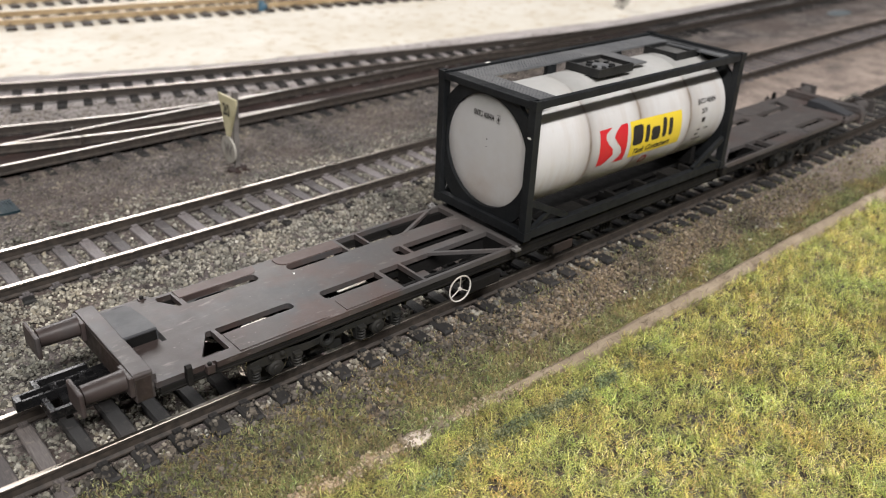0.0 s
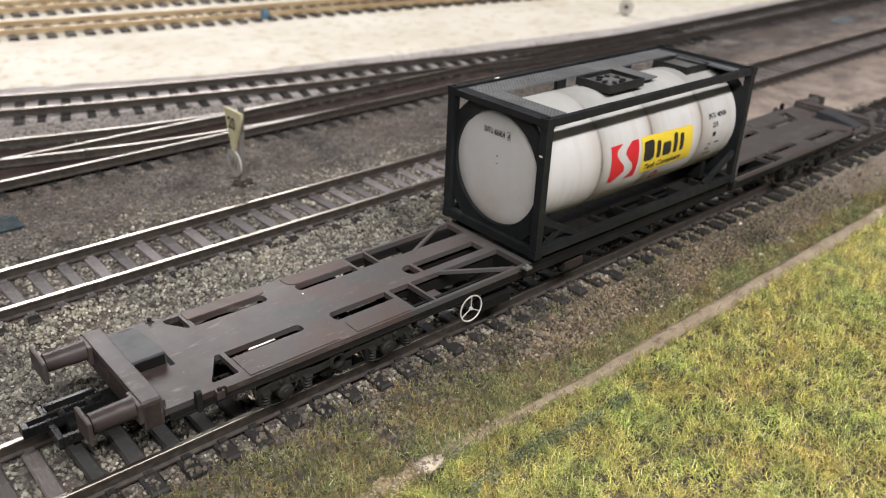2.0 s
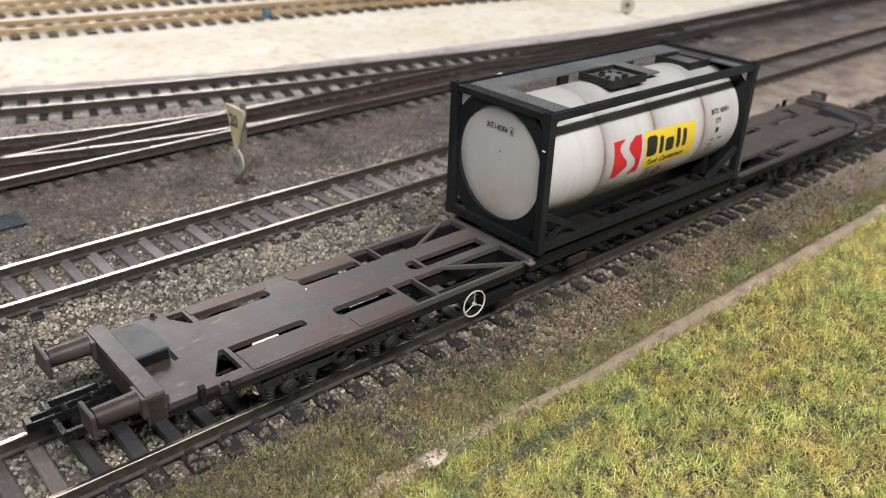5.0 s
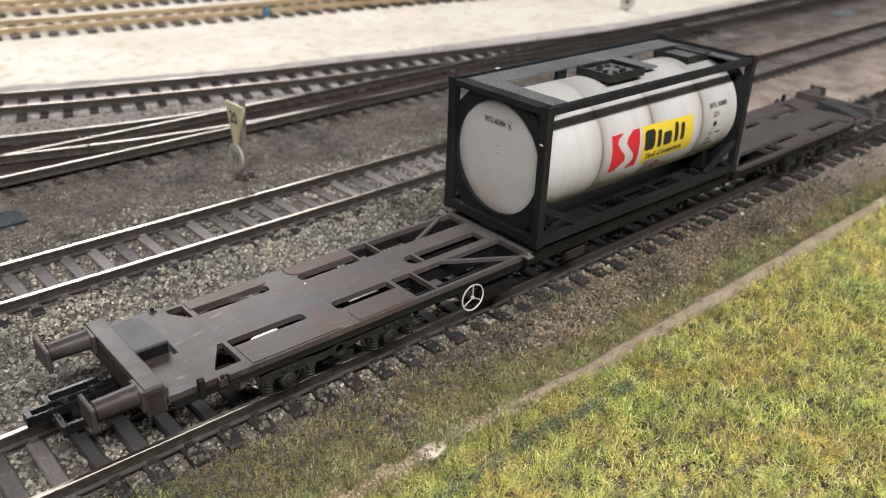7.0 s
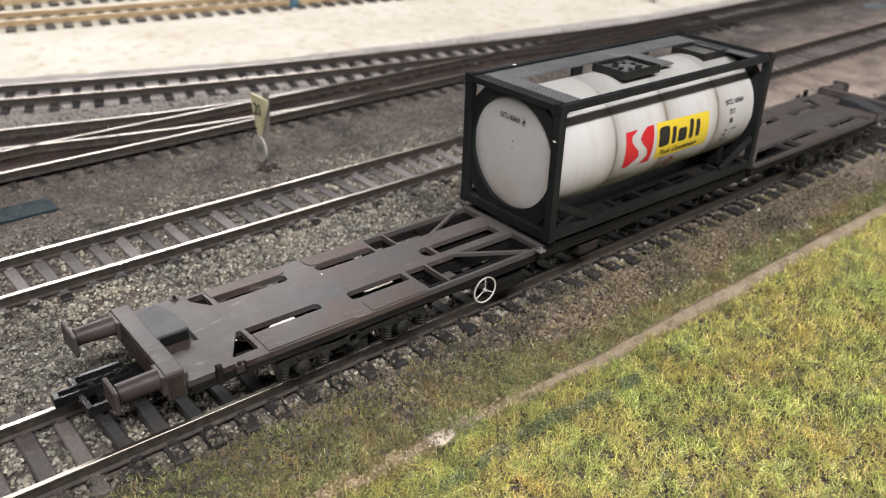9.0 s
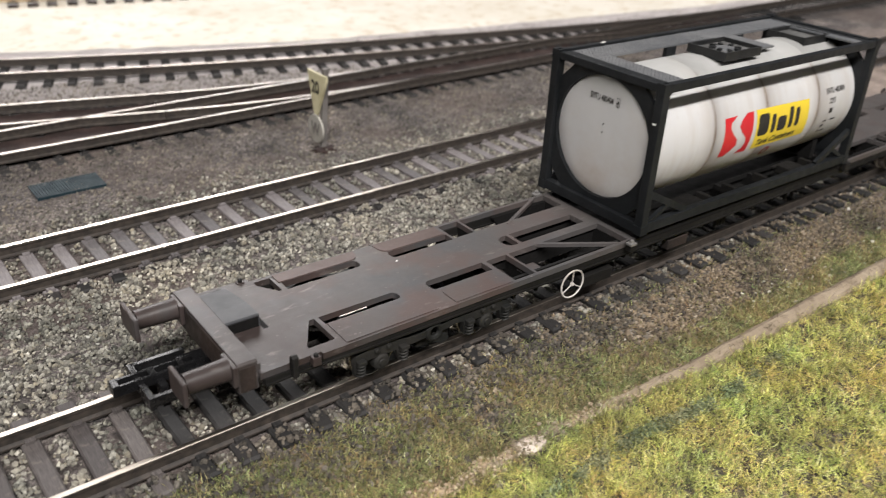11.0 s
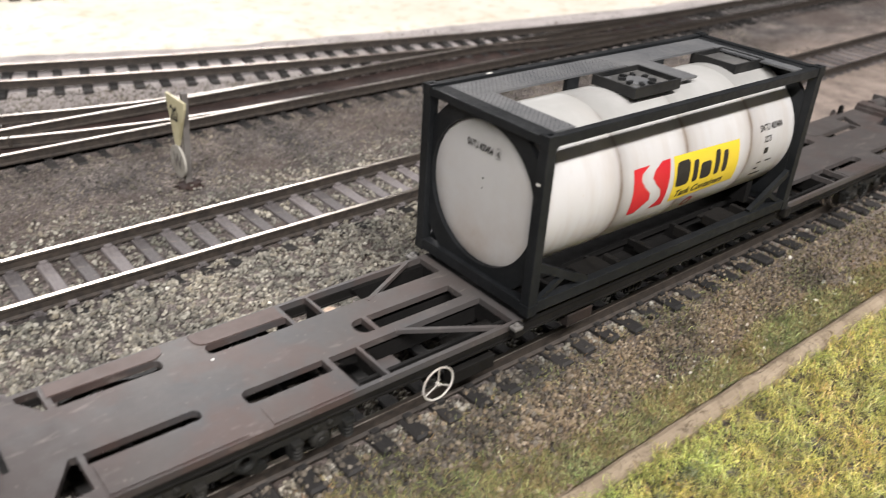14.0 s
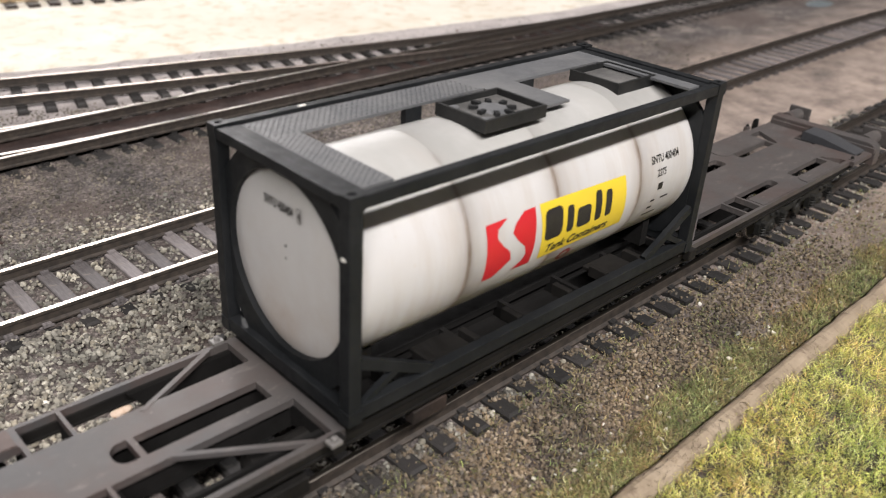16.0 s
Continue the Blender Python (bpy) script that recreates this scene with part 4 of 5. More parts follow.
def flip(rects):
    """The same rectangles at the other end: turned half round about the wagon's middle."""
    return [(2 * MID - b, 2 * MID - a, 2 * WAGON_Y - d, 2 * WAGON_Y - c) for a, b, c, d in rects]


def turned(ob, px, py, pz, yaw, dip):
    """Turns a whole thing by small angles about a point of it."""
    p = Matrix.Translation(Vector((px, py, pz)) * MM)
    ob.matrix_basis = p @ Matrix.Rotation(radians(yaw), 4, "Z") @ Matrix.Rotation(radians(dip), 4, "Y") @ p.inverted()


turned(wagon, -60, 15, 10, -0.5, 0.0)


def rounded_panel(bm, a, b, c, d, x0, x1, y0):
    """A thin plate from a to b and c to d, with one rounded corner on the wagon's outer, inward-pointing end."""
    r, far = 2.0, a > MID
    end = x1 if x0 < -60 else x0
    sx = 1 if end == x1 else -1
    right = y0 < 14
    sy = 1 if right else -1
    if far:
        sx, sy = -sx, -sy
    cx, cy = (b if sx > 0 else a), (d if sy > 0 else c)
    arc = [(cx - sx * (r - r * math.cos(t)), cy - sy * (r - r * math.sin(t))) for t in (math.pi / 2 * i / 5 for i in range(6))]
    ox, oy = (a if sx > 0 else b), (c if sy > 0 else d)
    prism(bm, [(ox, oy), (cx, oy)] + arc + [(ox, cy)], "z", DECK_TOP - 0.05, DECK_TOP + 0.14)


def wagon_deck():
    solid = [(-79.6, -69.5, 2.6, 28.6), (-69.5, 0.6, SIDE_R, SIDE_L)]
    gaps = [(-70.6, -66.0, 4.4, 11.2), (-65.2, -50.4, 8.9, 11.2), (-44.4, -31.2, 7.9, 11.0), (-30.2, -25.4, 2.75, 10.9), (-24.85, -0.9, 2.75, 10.9),
            (-22.9, -20.3, 13.0, 16.9), (-19.5, -2.7, 13.0, 16.9),
            (-69.0, -66.0, 22.0, 26.8), (-65.0, -50.2, 21.8, 24.3), (-43.8, -30.0, 21.2, 23.6), (-29.4, -24.6, 21.4, 26.95), (-24.1, -0.9, 21.4, 26.95),
            ]
    middle = [(1.2, 11.5, 3.0, 10.9), (12.3, 24.5, 3.0, 10.9), (25.3, 36.9, 3.0, 10.9),
            (1.2, 11.5, 19.0, 26.8), (12.3, 24.5, 19.0, 26.8), (25.3, 36.9, 19.0, 26.8)]
    decks = []
    for end in (1, -1):
        bm = bmesh.new()
        plate(bm, solid if end > 0 else flip(solid), gaps if end > 0 else flip(gaps), DECK_TOP - 1.1, DECK_TOP)
        decks.append(bm)
    near, far = decks
    for x, y, sx, sy, r in ((-50.4, 11.2, -1, -1, 1.0), (-50.4, 8.9, -1, 1, 0.7), (-44.4, 11.0, 1, -1, 1.1), (-44.4, 7.9, 1, 1, 0.9), (-50.2, 24.3, -1, -1, 0.9), (-50.2, 21.8, -1, 1, 0.9),
                            (-43.8, 21.2, 1, 1, 1.0), (-43.8, 23.6, 1, -1, 0.9), (-22.9, 13.0, 1, 1, 1.6), (-22.9, 16.9, 1, -1, 1.6), (-66.0, 4.4, -1, 1, 0.3)):
        fillet(near, x, y, sx, sy, r, DECK_TOP - 1.1, DECK_TOP)
        fillet(far, 2 * MID - x, 2 * WAGON_Y - y, -sx, -sy, r, DECK_TOP - 1.1, DECK_TOP)
    for tri in ([(-70.6, 11.2), (-70.6, 5.0), (-66.9, 11.2)], [(-69.0, 22.0), (-69.0, 25.6), (-66.6, 22.0)]):
        prism(near, tri, "z", DECK_TOP - 1.1, DECK_TOP)
        prism(far, [(2 * MID - x, 2 * WAGON_Y - y) for x, y in tri], "z", DECK_TOP - 1.1, DECK_TOP)
    for bm in decks:
        part("deck", bm, DECK, wagon, "brown deck plate, scuffed and dusty, its sheen painted in")
    # the container's shadow on this frame is painted in as black
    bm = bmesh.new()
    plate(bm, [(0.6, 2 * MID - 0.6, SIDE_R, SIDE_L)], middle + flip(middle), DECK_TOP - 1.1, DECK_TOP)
    part("middle_deck", bm, SHADEBLACK, wagon, "open frame under the container, its shade painted black")
    # added black sheet in place of shade; it hides the ballast below
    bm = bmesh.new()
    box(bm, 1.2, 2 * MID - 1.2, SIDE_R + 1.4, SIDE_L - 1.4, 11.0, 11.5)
    part("belly_plate", bm, SHADEBLACK, wagon, "added black plate standing for the shade below the container")
    for a, b, c, d in ((-24.6, -20.4, 3.0, 8.6), flip([(-24.6, -20.4, 3.0, 8.6)])[0]):
        bm = bmesh.new()
        box(bm, a, b, c, d, 12.0, 12.5, 0.1)
        part("gusset", bm, DECK, wagon)
    # raised side panels over the bogies
    for x0, x1, y0, y1, mat in ((-65.4, -49.0, 24.45, 27.2, RUST), (-44.6, -30.2, 23.8, 27.2, RUST), (-65.0, -47.2, 2.5, 8.7, DECK), (-43.6, -31.0, 2.5, 7.7, DECK)):
        for a, b, c, d in ((x0, x1, y0, y1), flip([(x0, x1, y0, y1)])[0]):
            bm = bmesh.new()
            rounded_panel(bm, a, b, c, d, x0, x1, y0)
            part("side_panel", bm, mat if a < MID else DECK, wagon)
    # sole bars with a fish-bellied lower edge
    low = [(-79.0, 12.4), (-70.0, 12.6), (-62.0, 12.3), (-33.0, 12.2), (-25.0, 11.9), (MID, 11.8)]
    edge = low + [(2 * MID - x, z) for x, z in low[-2::-1]]
    pts = [(-79.0, DECK_TOP - 1.12)] + edge + [(2 * MID + 79.0, DECK_TOP - 1.12)]
    # darker than the deck: the shade under its edge is painted in
    for y0, y1 in ((SIDE_R + 0.25, SIDE_R + 0.95), (SIDE_L - 0.95, SIDE_L - 0.25)):
        bm = bmesh.new()
        prism(bm, pts, "y", y0, y1)
        part("sole_bar", bm, DARK, wagon)
        bm = bmesh.new()
        for a, b in zip(edge, edge[1:]):
            beam(bm, (a[0], (y0 + y1) / 2, a[1]), (b[0], (y0 + y1) / 2, b[1]), 1.3, 0.3)
        part("sole_bar_flange", bm, DARK, wagon)
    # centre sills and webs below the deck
    # sills and cross members take the same painted-in shade
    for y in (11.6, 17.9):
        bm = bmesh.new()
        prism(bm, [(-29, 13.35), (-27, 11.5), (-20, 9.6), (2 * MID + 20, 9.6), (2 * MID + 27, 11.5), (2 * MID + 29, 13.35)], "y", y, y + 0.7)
        part("centre_sill", bm, SHADEBLACK, wagon)
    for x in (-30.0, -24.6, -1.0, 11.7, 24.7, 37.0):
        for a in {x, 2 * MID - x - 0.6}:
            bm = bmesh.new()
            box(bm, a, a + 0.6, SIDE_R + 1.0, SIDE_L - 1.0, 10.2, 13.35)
            part("cross_member", bm, SHADEBLACK, wagon)
    # diagonal braces beside the container
    for x0, y0, x1, y1 in ((-17.8, 11.3, -3.6, 2.6), (-16.6, 20.6, -4.0, 27.0)):
        for s in (1, -1):
            bm = bmesh.new()
            a, b, c, d = (x0, x1, y0, y1) if s > 0 else (2 * MID - x0, 2 * MID - x1, 2 * WAGON_Y - y0, 2 * WAGON_Y - y1)
            beam(bm, (a, c, DECK_TOP - 0.3), (b, d, DECK_TOP - 0.3), 0.7, 0.7)
            part("diagonal_brace", bm, DECK, wagon)
    # rivets and small white mark on the deck
    bm = bmesh.new()
    lathe(bm, [(0, 0.22), (0.08, 0.18)], (-43.9, 19.9, DECK_TOP), "z", 10)
    part("paint_fleck", bm, WHITE, wagon, "white fleck of paint")


wagon_deck()


def wagon_end(s):
    """The headstock, buffers and coupling at one end; s = 1 is the end away from the container's door side."""
    def X(x):
        return x if s > 0 else 2 * MID - x

    def Y(y):
        return y if s > 0 else 30.3 - y

    def bx(bm, x0, x1, y0, y1, z0, z1, bevel=0.0):
        box(bm, *sorted((X(x0), X(x1))), *sorted((Y(y0), Y(y1))), z0, z1, bevel)

    bm = bmesh.new()
    corner = [(29.8 - 2.2 + 2.2 * math.sin(radians(a)), 16.5 - 2.2 + 2.2 * math.cos(radians(a))) for a in (0, 22, 45, 68, 90)]
    prism(bm, [(Y(y), z) for y, z in [(3.5, 11.4), (3.5, 16.2), (3.8, 16.5)] + corner + [(29.8, 11.4)]], "x", *sorted((X(-82.6), X(-79.5))))
    bmesh.ops.bevel(bm, geom=list(bm.edges), offset=0.14, segments=2, affect="EDGES", profile=0.6)
    head = part("headstock", bm, DECK, wagon, "grey-brown buffer beam with a raised top edge")
    bm = bmesh.new()
    bx(bm, -82.72, -82.5, 3.8, 29.4, 11.6, 14.4, bevel=0.05)
    bx(bm, -82.72, -82.5, 3.8, 27.6, 14.3, 15.9, bevel=0.05)
    bx(bm, -82.4, -79.9, 3.42, 3.6, 11.6, 15.7, bevel=0.05)
    part("headstock_face", bm, RUSTFACE, head, "dark rusty face of the buffer beam")
    bm = bmesh.new()
    bx(bm, -79.6, -79.0, 3.6, 29.6, 14.4, 15.6, bevel=0.1)
    part("headstock_step", bm, DECK, head)
    bm = bmesh.new()
    prism(bm, [(Y(y), z) for y, z in ((14.2, DECK_TOP - 0.1), (14.4, 16.4), (14.7, 16.55), (19.0, 16.3), (27.4, 14.75), (27.6, DECK_TOP - 0.1))], "x", *sorted((X(-79.6), X(-73.9))))
    step = part("end_step_plate", bm, SLATE, wagon, "raised slate-grey wedge, its blunt face painted in shade")
    # thin black facing: shade of the wedge's near side put into colour
    bm = bmesh.new()
    bx(bm, -79.2, -74.2, 14.08, 14.3, DECK_TOP + 0.02, 16.3)
    part("blunt_face", bm, SHADEBLACK, step)
    # no hole here: flat black strips stand for the slots' shade
    bm = bmesh.new()
    bx(bm, -73.88, -73.0, 13.0, 18.0, DECK_TOP - 0.1, DECK_TOP + 0.03)
    bx(bm, -76.6, -74.4, 27.4, 27.9, DECK_TOP - 0.1, DECK_TOP + 0.03)
    part("deck_slot", bm, SHADEBLACK, wagon, "black strip standing for a shaded slot in the deck")
    bm = bmesh.new()
    prism(bm, [(Y(y), z) for y, z in ((1.3, 12.4), (1.5, 15.7), (1.9, 16.1), (2.5, 15.9), (2.8, 12.4))], "x", *sorted((X(-74.9), X(-73.9))))
    bmesh.ops.bevel(bm, geom=list(bm.edges), offset=0.12, segments=2, affect="EDGES", profile=0.6)
    part("lamp_bracket", bm, DARK, wagon)
    for y in (1.75, 28.1):
        bm = bmesh.new()
        bx(bm, -71.6, -70.2, y - 0.55, y + 0.55, 13.2, 14.7, bevel=0.15)
        pin = part("container_pin", bm, DECK, wagon)
        bm = bmesh.new()
        lathe(bm, [(0, 0.4), (0.45, 0.36), (0.6, 0.2)], (X(-70.9), Y(y), 14.68), "z", 12)
        part("pin_head", bm, DARK, pin)
    for y in (5.6, 25.4):
        bm = bmesh.new()
        bx(bm, -83.4, -82.6, y - 2.3, y + 2.3, 12.9, 16.4, bevel=0.2)
        part("buffer_shoe", bm, DECK, wagon)
        bm = bmesh.new()
        rings = [(0, 1.85), (-0.8, 1.75), (-6.6, 1.6), (-6.7, 1.2), (-7.4, 1.2)]
        lathe(bm, [(s * a, r) for a, r in rings], (X(-83.2), Y(y), 15.0), "x", 20)
        part("buffer_shank", bm, DECK, wagon, smooth=True).data.set_sharp_from_angle(angle=radians(35))
        bm = bmesh.new()
        bx(bm, -91.0, -90.2, y - (2.8 if y < 10 else 3.4), y + (2.8 if y < 10 else 3.4), 12.9, 17.0, bevel=0.35)
        part("buffer_head", bm, DECK, wagon, "oblong buffer face, rust brown")
    # coupling
    bm = bmesh.new()
    bx(bm, -86.0, -81.0, 12.0, 21.0, 8.2, 9.2, bevel=0.2)
    bx(bm, -82.5, -76.0, 12.0, 19.0, 6.5, 8.3, bevel=0.2)
    c = part("coupling", bm, BLACK, wagon, "black plastic coupling with hook and loop")
    bm = bmesh.new()
    for y in (12.2, 21.8):
        bx(bm, -92.6, -84.0, y - 0.45, y + 0.45, 8.0, 9.7, bevel=0.12)
    bx(bm, -93.2, -92.2, 11.75, 22.25, 7.6, 9.7, bevel=0.12)
    part("loop", bm, BLACK, c)
    bm = bmesh.new()
    for y in (17.0, 18.8):
        bx(bm, -96.4, -84.0, y - 0.3, y + 0.3, 8.4, 10.1, bevel=0.12)
    for x in (-96.8, -91.2, -86.6):
        bx(bm, x, x + 1.1, 16.75, 19.05, 8.3, 10.2, bevel=0.12)
    bx(bm, -90.4, -89.2, 14.7, 17.0, 5.2, 9.2, bevel=0.15)
    part("hook", bm, BLACK, c)


wagon_end(1)
wagon_end(-1)


def bogie(cx):
    """Two wheelsets, cast side frames with springs and a bolster."""
    b = part("bogie", bolster_mesh(cx), DARK, wagon, "sooty black bogie with bright wheel rims")
    for dx in (-11.2, 10.8):
        bm = bmesh.new()
        lathe(bm, [(-11.6, 0.7), (-11.5, 0.95), (11.5, 0.95), (11.6, 0.7)], (cx + dx, TRACK_Y, 8.35), "y", 12)
        part("axle", bm, DARK, b)
        for s in (-1, 1):
            bm = bmesh.new()
            lathe(bm, [(s * -1.25, 4.2), (s * 1.2, 4.15), (s * 1.25, 3.7), (s * 0.9, 3.5), (s * 0.9, 1.2), (s * -1.1, 1.2), (s * -1.1, 3.7), (s * -1.25, 4.2)],
                  (cx + dx, TRACK_Y + s * 8.3, 8.35), "y", 36, closed=False)
            part("wheel", bm, BOGIE, b, "sooty steel wheel disc")
            bm = bmesh.new()
            lathe(bm, [(s * -1.3, 4.1), (s * -1.3, 4.8), (s * -0.8, 4.9), (s * -0.6, 4.4), (s * 1.3, 4.35), (s * 1.3, 4.1), (s * -1.3, 4.1)],
                  (cx + dx, TRACK_Y + s * 8.3, 8.35), "y", 40, closed=False)
            part("wheel_tread", bm, WHEELSTEEL, b, "polished bright wheel tread and flange")
    for y, s in ((3.0, -1), (TRACK_Y * 2 - 3.0, 1)):
        bm = bmesh.new()
        prism(bm, [(cx - 9, 11.3), (cx - 4, 10.7), (cx - 1.6, 11.0), (cx - 1.6, 9.8), (cx - 4.5, 9.5), (cx - 7.5, 9.6)], "y", y - 0.45, y + 0.45)
        prism(bm, [(cx + 9, 11.4), (cx + 4, 11.4), (cx + 0.4, 10.9), (cx + 0.4, 9.6), (cx + 4.0, 10.2), (cx + 7.5, 9.8)], "y", y - 0.45, y + 0.45)
        frame_bar = part("side_frame", bm, BOGIE, b, "curved cast side frame")
        bm = bmesh.new()
        ring(bm, (cx - 0.6, y + s * 0.25, 10.2), "y", 1.3, 0.5, 24, 8)
        part("ring_link", bm, BOGIE, frame_bar)
        bm = bmesh.new()
        prism(bm, [(cx - 0.2, 9.4), (cx + 2.4, 8.6), (cx + 2.6, 7.6), (cx + 1.2, 7.2), (cx - 1.0, 8.2)], "y", y - 0.3, y + 0.5)
        part("brake_shoe", bm, BOGIE, frame_bar)
        for dx in (-11.2, 10.8):
            c = cx + dx
            bm = bmesh.new()
            prism(bm, [(c - 5.2, 9.8), (c - 4.8, 11.0), (c - 2.0, 11.7), (c + 2.0, 11.7), (c + 4.8, 11.1), (c + 5.4, 10.2), (c + 5.0, 7.4), (c + 4.2, 6.9), (c + 3.4, 7.4),
                       (c + 2.9, 9.6), (c - 2.9, 9.6), (c - 3.4, 7.4), (c - 4.2, 6.9), (c - 5.0, 7.4)], "y", y - 0.5, y + 0.5)
            horn = part("horn_guide", bm, BOGIE, b)
            bm = bmesh.new()
            lathe(bm, [(-0.6 * s, 1.6), (s * 0.5, 1.5), (s * 0.75, 1.1), (s * 0.8, 0.7), (s * 1.0, 0.6), (s * 1.05, 0.2)], (c, y, 8.35), "y", 20)
            part("axle_box", bm, BOGIE, horn)
            for e in (-1.0, 1.3):
                bm = bmesh.new()
                lathe(bm, [(0, 0.5), (s * 0.5, 0.45), (s * 0.6, 0.25)], (c + e, y + s * 0.45, 11.0), "y", 10)
                part("bolt_head", bm, BOGIE, horn)
            for e in (-4.1, 4.1):
                bm = bmesh.new()
                coil(bm, c + e, y + s * 0.8, 7.3, 9.7, 0.62, 0.2, 4)
                part("coil_spring", bm, BOGIE, horn)
                bm = bmesh.new()
                box(bm, c + e - 0.8, c + e + 0.8, y + s * 0.8 - 0.7, y + s * 0.8 + 0.7, 9.6, 10.3, 0.15)
                part("spring_cap", bm, BOGIE, horn)


def bolster_mesh(cx):
    bm = bmesh.new()
    box(bm, cx - 3.5, cx + 3.5, 3.9, TRACK_Y * 2 - 3.9, 7.2, 9.6, 0.3)
    box(bm, cx - 2.5, cx + 2.5, TRACK_Y - 3, TRACK_Y + 3, 9.6, 13.3, 0.2)
    return bm


bogie(-47.4)
bogie(2 * MID + 47.4)


def handwheel(x, y, z):
    bm = bmesh.new()
    ring(bm, (x, y, z), "y", 2.78, 0.16, 40, 8)
    w = part("handwheel", bm, WHEELWHITE, wagon, "grubby white brake handwheel with three spokes")
    for k in range(3):
        a = radians(90 + 120 * k)
        bm = bmesh.new()
        beam(bm, (x, y, z), (x + 2.6 * math.cos(a), y, z + 2.6 * math.sin(a)), 0.16, 0.17)
        part("spoke", bm, WHEELWHITE, w)
    bm = bmesh.new()
    lathe(bm, [(-0.25, 0.32), (0.25, 0.36)], (x, y, z), "y", 14)
    part("hub", bm, WHEELWHITE, w)


handwheel(-17.6, 0.6, 10.7)


def underframe_gear():
    """Brake cylinder, box and pull rods between the bogies."""
    bm = bmesh.new()
    lathe(bm, [(0, 1.2), (0.6, 2.3), (9, 2.3), (9.6, 1.2)], (-10, 8.0, 9.2), "x", 18)
    part("brake_cylinder", bm, DARK, wagon)
    bm = bmesh.new()
    box(bm, -13.5, -4.5, 2.4, 4.2, 7.2, 9.6, 0.2)
    part("equipment_box", bm, DARK, wagon)
    bm = bmesh.new()
    box(bm, 12.4, 18.6, 2.6, 4.4, 8.2, 10.4, 0.2)
    part("equipment_box", bm, RUSTFACE, wagon, "dark brown equipment box below the frame")
    bm = bmesh.new()
    for y in (6.0, 22.0):
        beam(bm, (-38, y, 9.0), (2 * MID + 38, y, 9.0), 0.5, 0.5)
    part("brake_rod", bm, DARK, wagon)
    for x in (31.2, 32.2, 33.2, 34.2, 58.0, 61.0):
        bm = bmesh.new()
        box(bm, x, x + 0.5, 4.6, 5.3, 7.6, 10.2)
        part("hanger", bm, DARK, wagon)
    # inner sills, black for the shade below the deck
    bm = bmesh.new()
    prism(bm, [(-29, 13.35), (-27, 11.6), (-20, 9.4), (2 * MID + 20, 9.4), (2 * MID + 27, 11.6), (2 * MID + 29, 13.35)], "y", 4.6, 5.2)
    part("inner_sill", bm, SHADEBLACK, wagon)
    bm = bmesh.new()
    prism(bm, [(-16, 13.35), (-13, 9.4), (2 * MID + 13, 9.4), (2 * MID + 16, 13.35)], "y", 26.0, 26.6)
    part("inner_sill", bm, SHADEBLACK, wagon)
    bm = bmesh.new()
    box(bm, -2.4, -0.4, 0.4, 1.9, 12.8, 14.9, 0.25)
    part("container_pin", bm, DARK, wagon, "cast pin block under the container's corner")
    for y in (0.75, 27.9):
        bm = bmesh.new()
        box(bm, -2.9, -1.2, y - 0.75, y + 0.75, 14.4, 14.95, 0.15)
        lathe(bm, [(0, 0.45), (0.5, 0.4), (0.6, 0.2)], (-2.0, y, 14.9), "z", 12)
        part("pin_cap", bm, PINSTEEL, wagon, "dull grey steel pin beside the container")
    bm = bmesh.new()
    box(bm, -2.4, -0.4, SIDE_L + 0.1, SIDE_L + 1.4, 12.8, 14.9, 0.25)
    part("container_pin", bm, DARK, wagon)
    for x in (2 * MID - 0.6,):
        for y0, y1 in ((0.4, 1.9), (SIDE_L + 0.1, SIDE_L + 1.4)):
            bm = bmesh.new()
            box(bm, x + 1.0, x + 3.0, y0, y1, 12.8, 14.9, 0.25)
            part("container_pin", bm, DARK, wagon)


underframe_gear()

# ---- the tank container ----
LONG, WIDE, LOW, HIGH = 75.6, 28.9, 15.2, 45.4
TY, TZ, TR = 14.45, 30.8, 13.2
box_thing = thing("tank_container", "dirty white tank container in a dark frame on the wagon", "container")


turned(box_thing, 37, 0, 16, -0.35, 0.6)


def casting(x, y, z, up):
    """A corner block with an oval hole in its outer level face."""
    bm = bmesh.new()
    x0, x1, y0, y1 = x, x + 2.1, y, y + 2.0
    core = (z, z + 1.5) if up else (z + 0.4, z + 1.9)
    rim = (z + 1.5, z + 1.95) if up else (z, z + 0.4)
    box(bm, x0, x1, y0, y1, *core)
    plate(bm, [(x0, x1, y0, y1)], [(x0 + 0.55, x1 - 0.55, y0 + 0.65, y1 - 0.65)], *rim)
    part("corner_casting", bm, FRAME, box_thing)


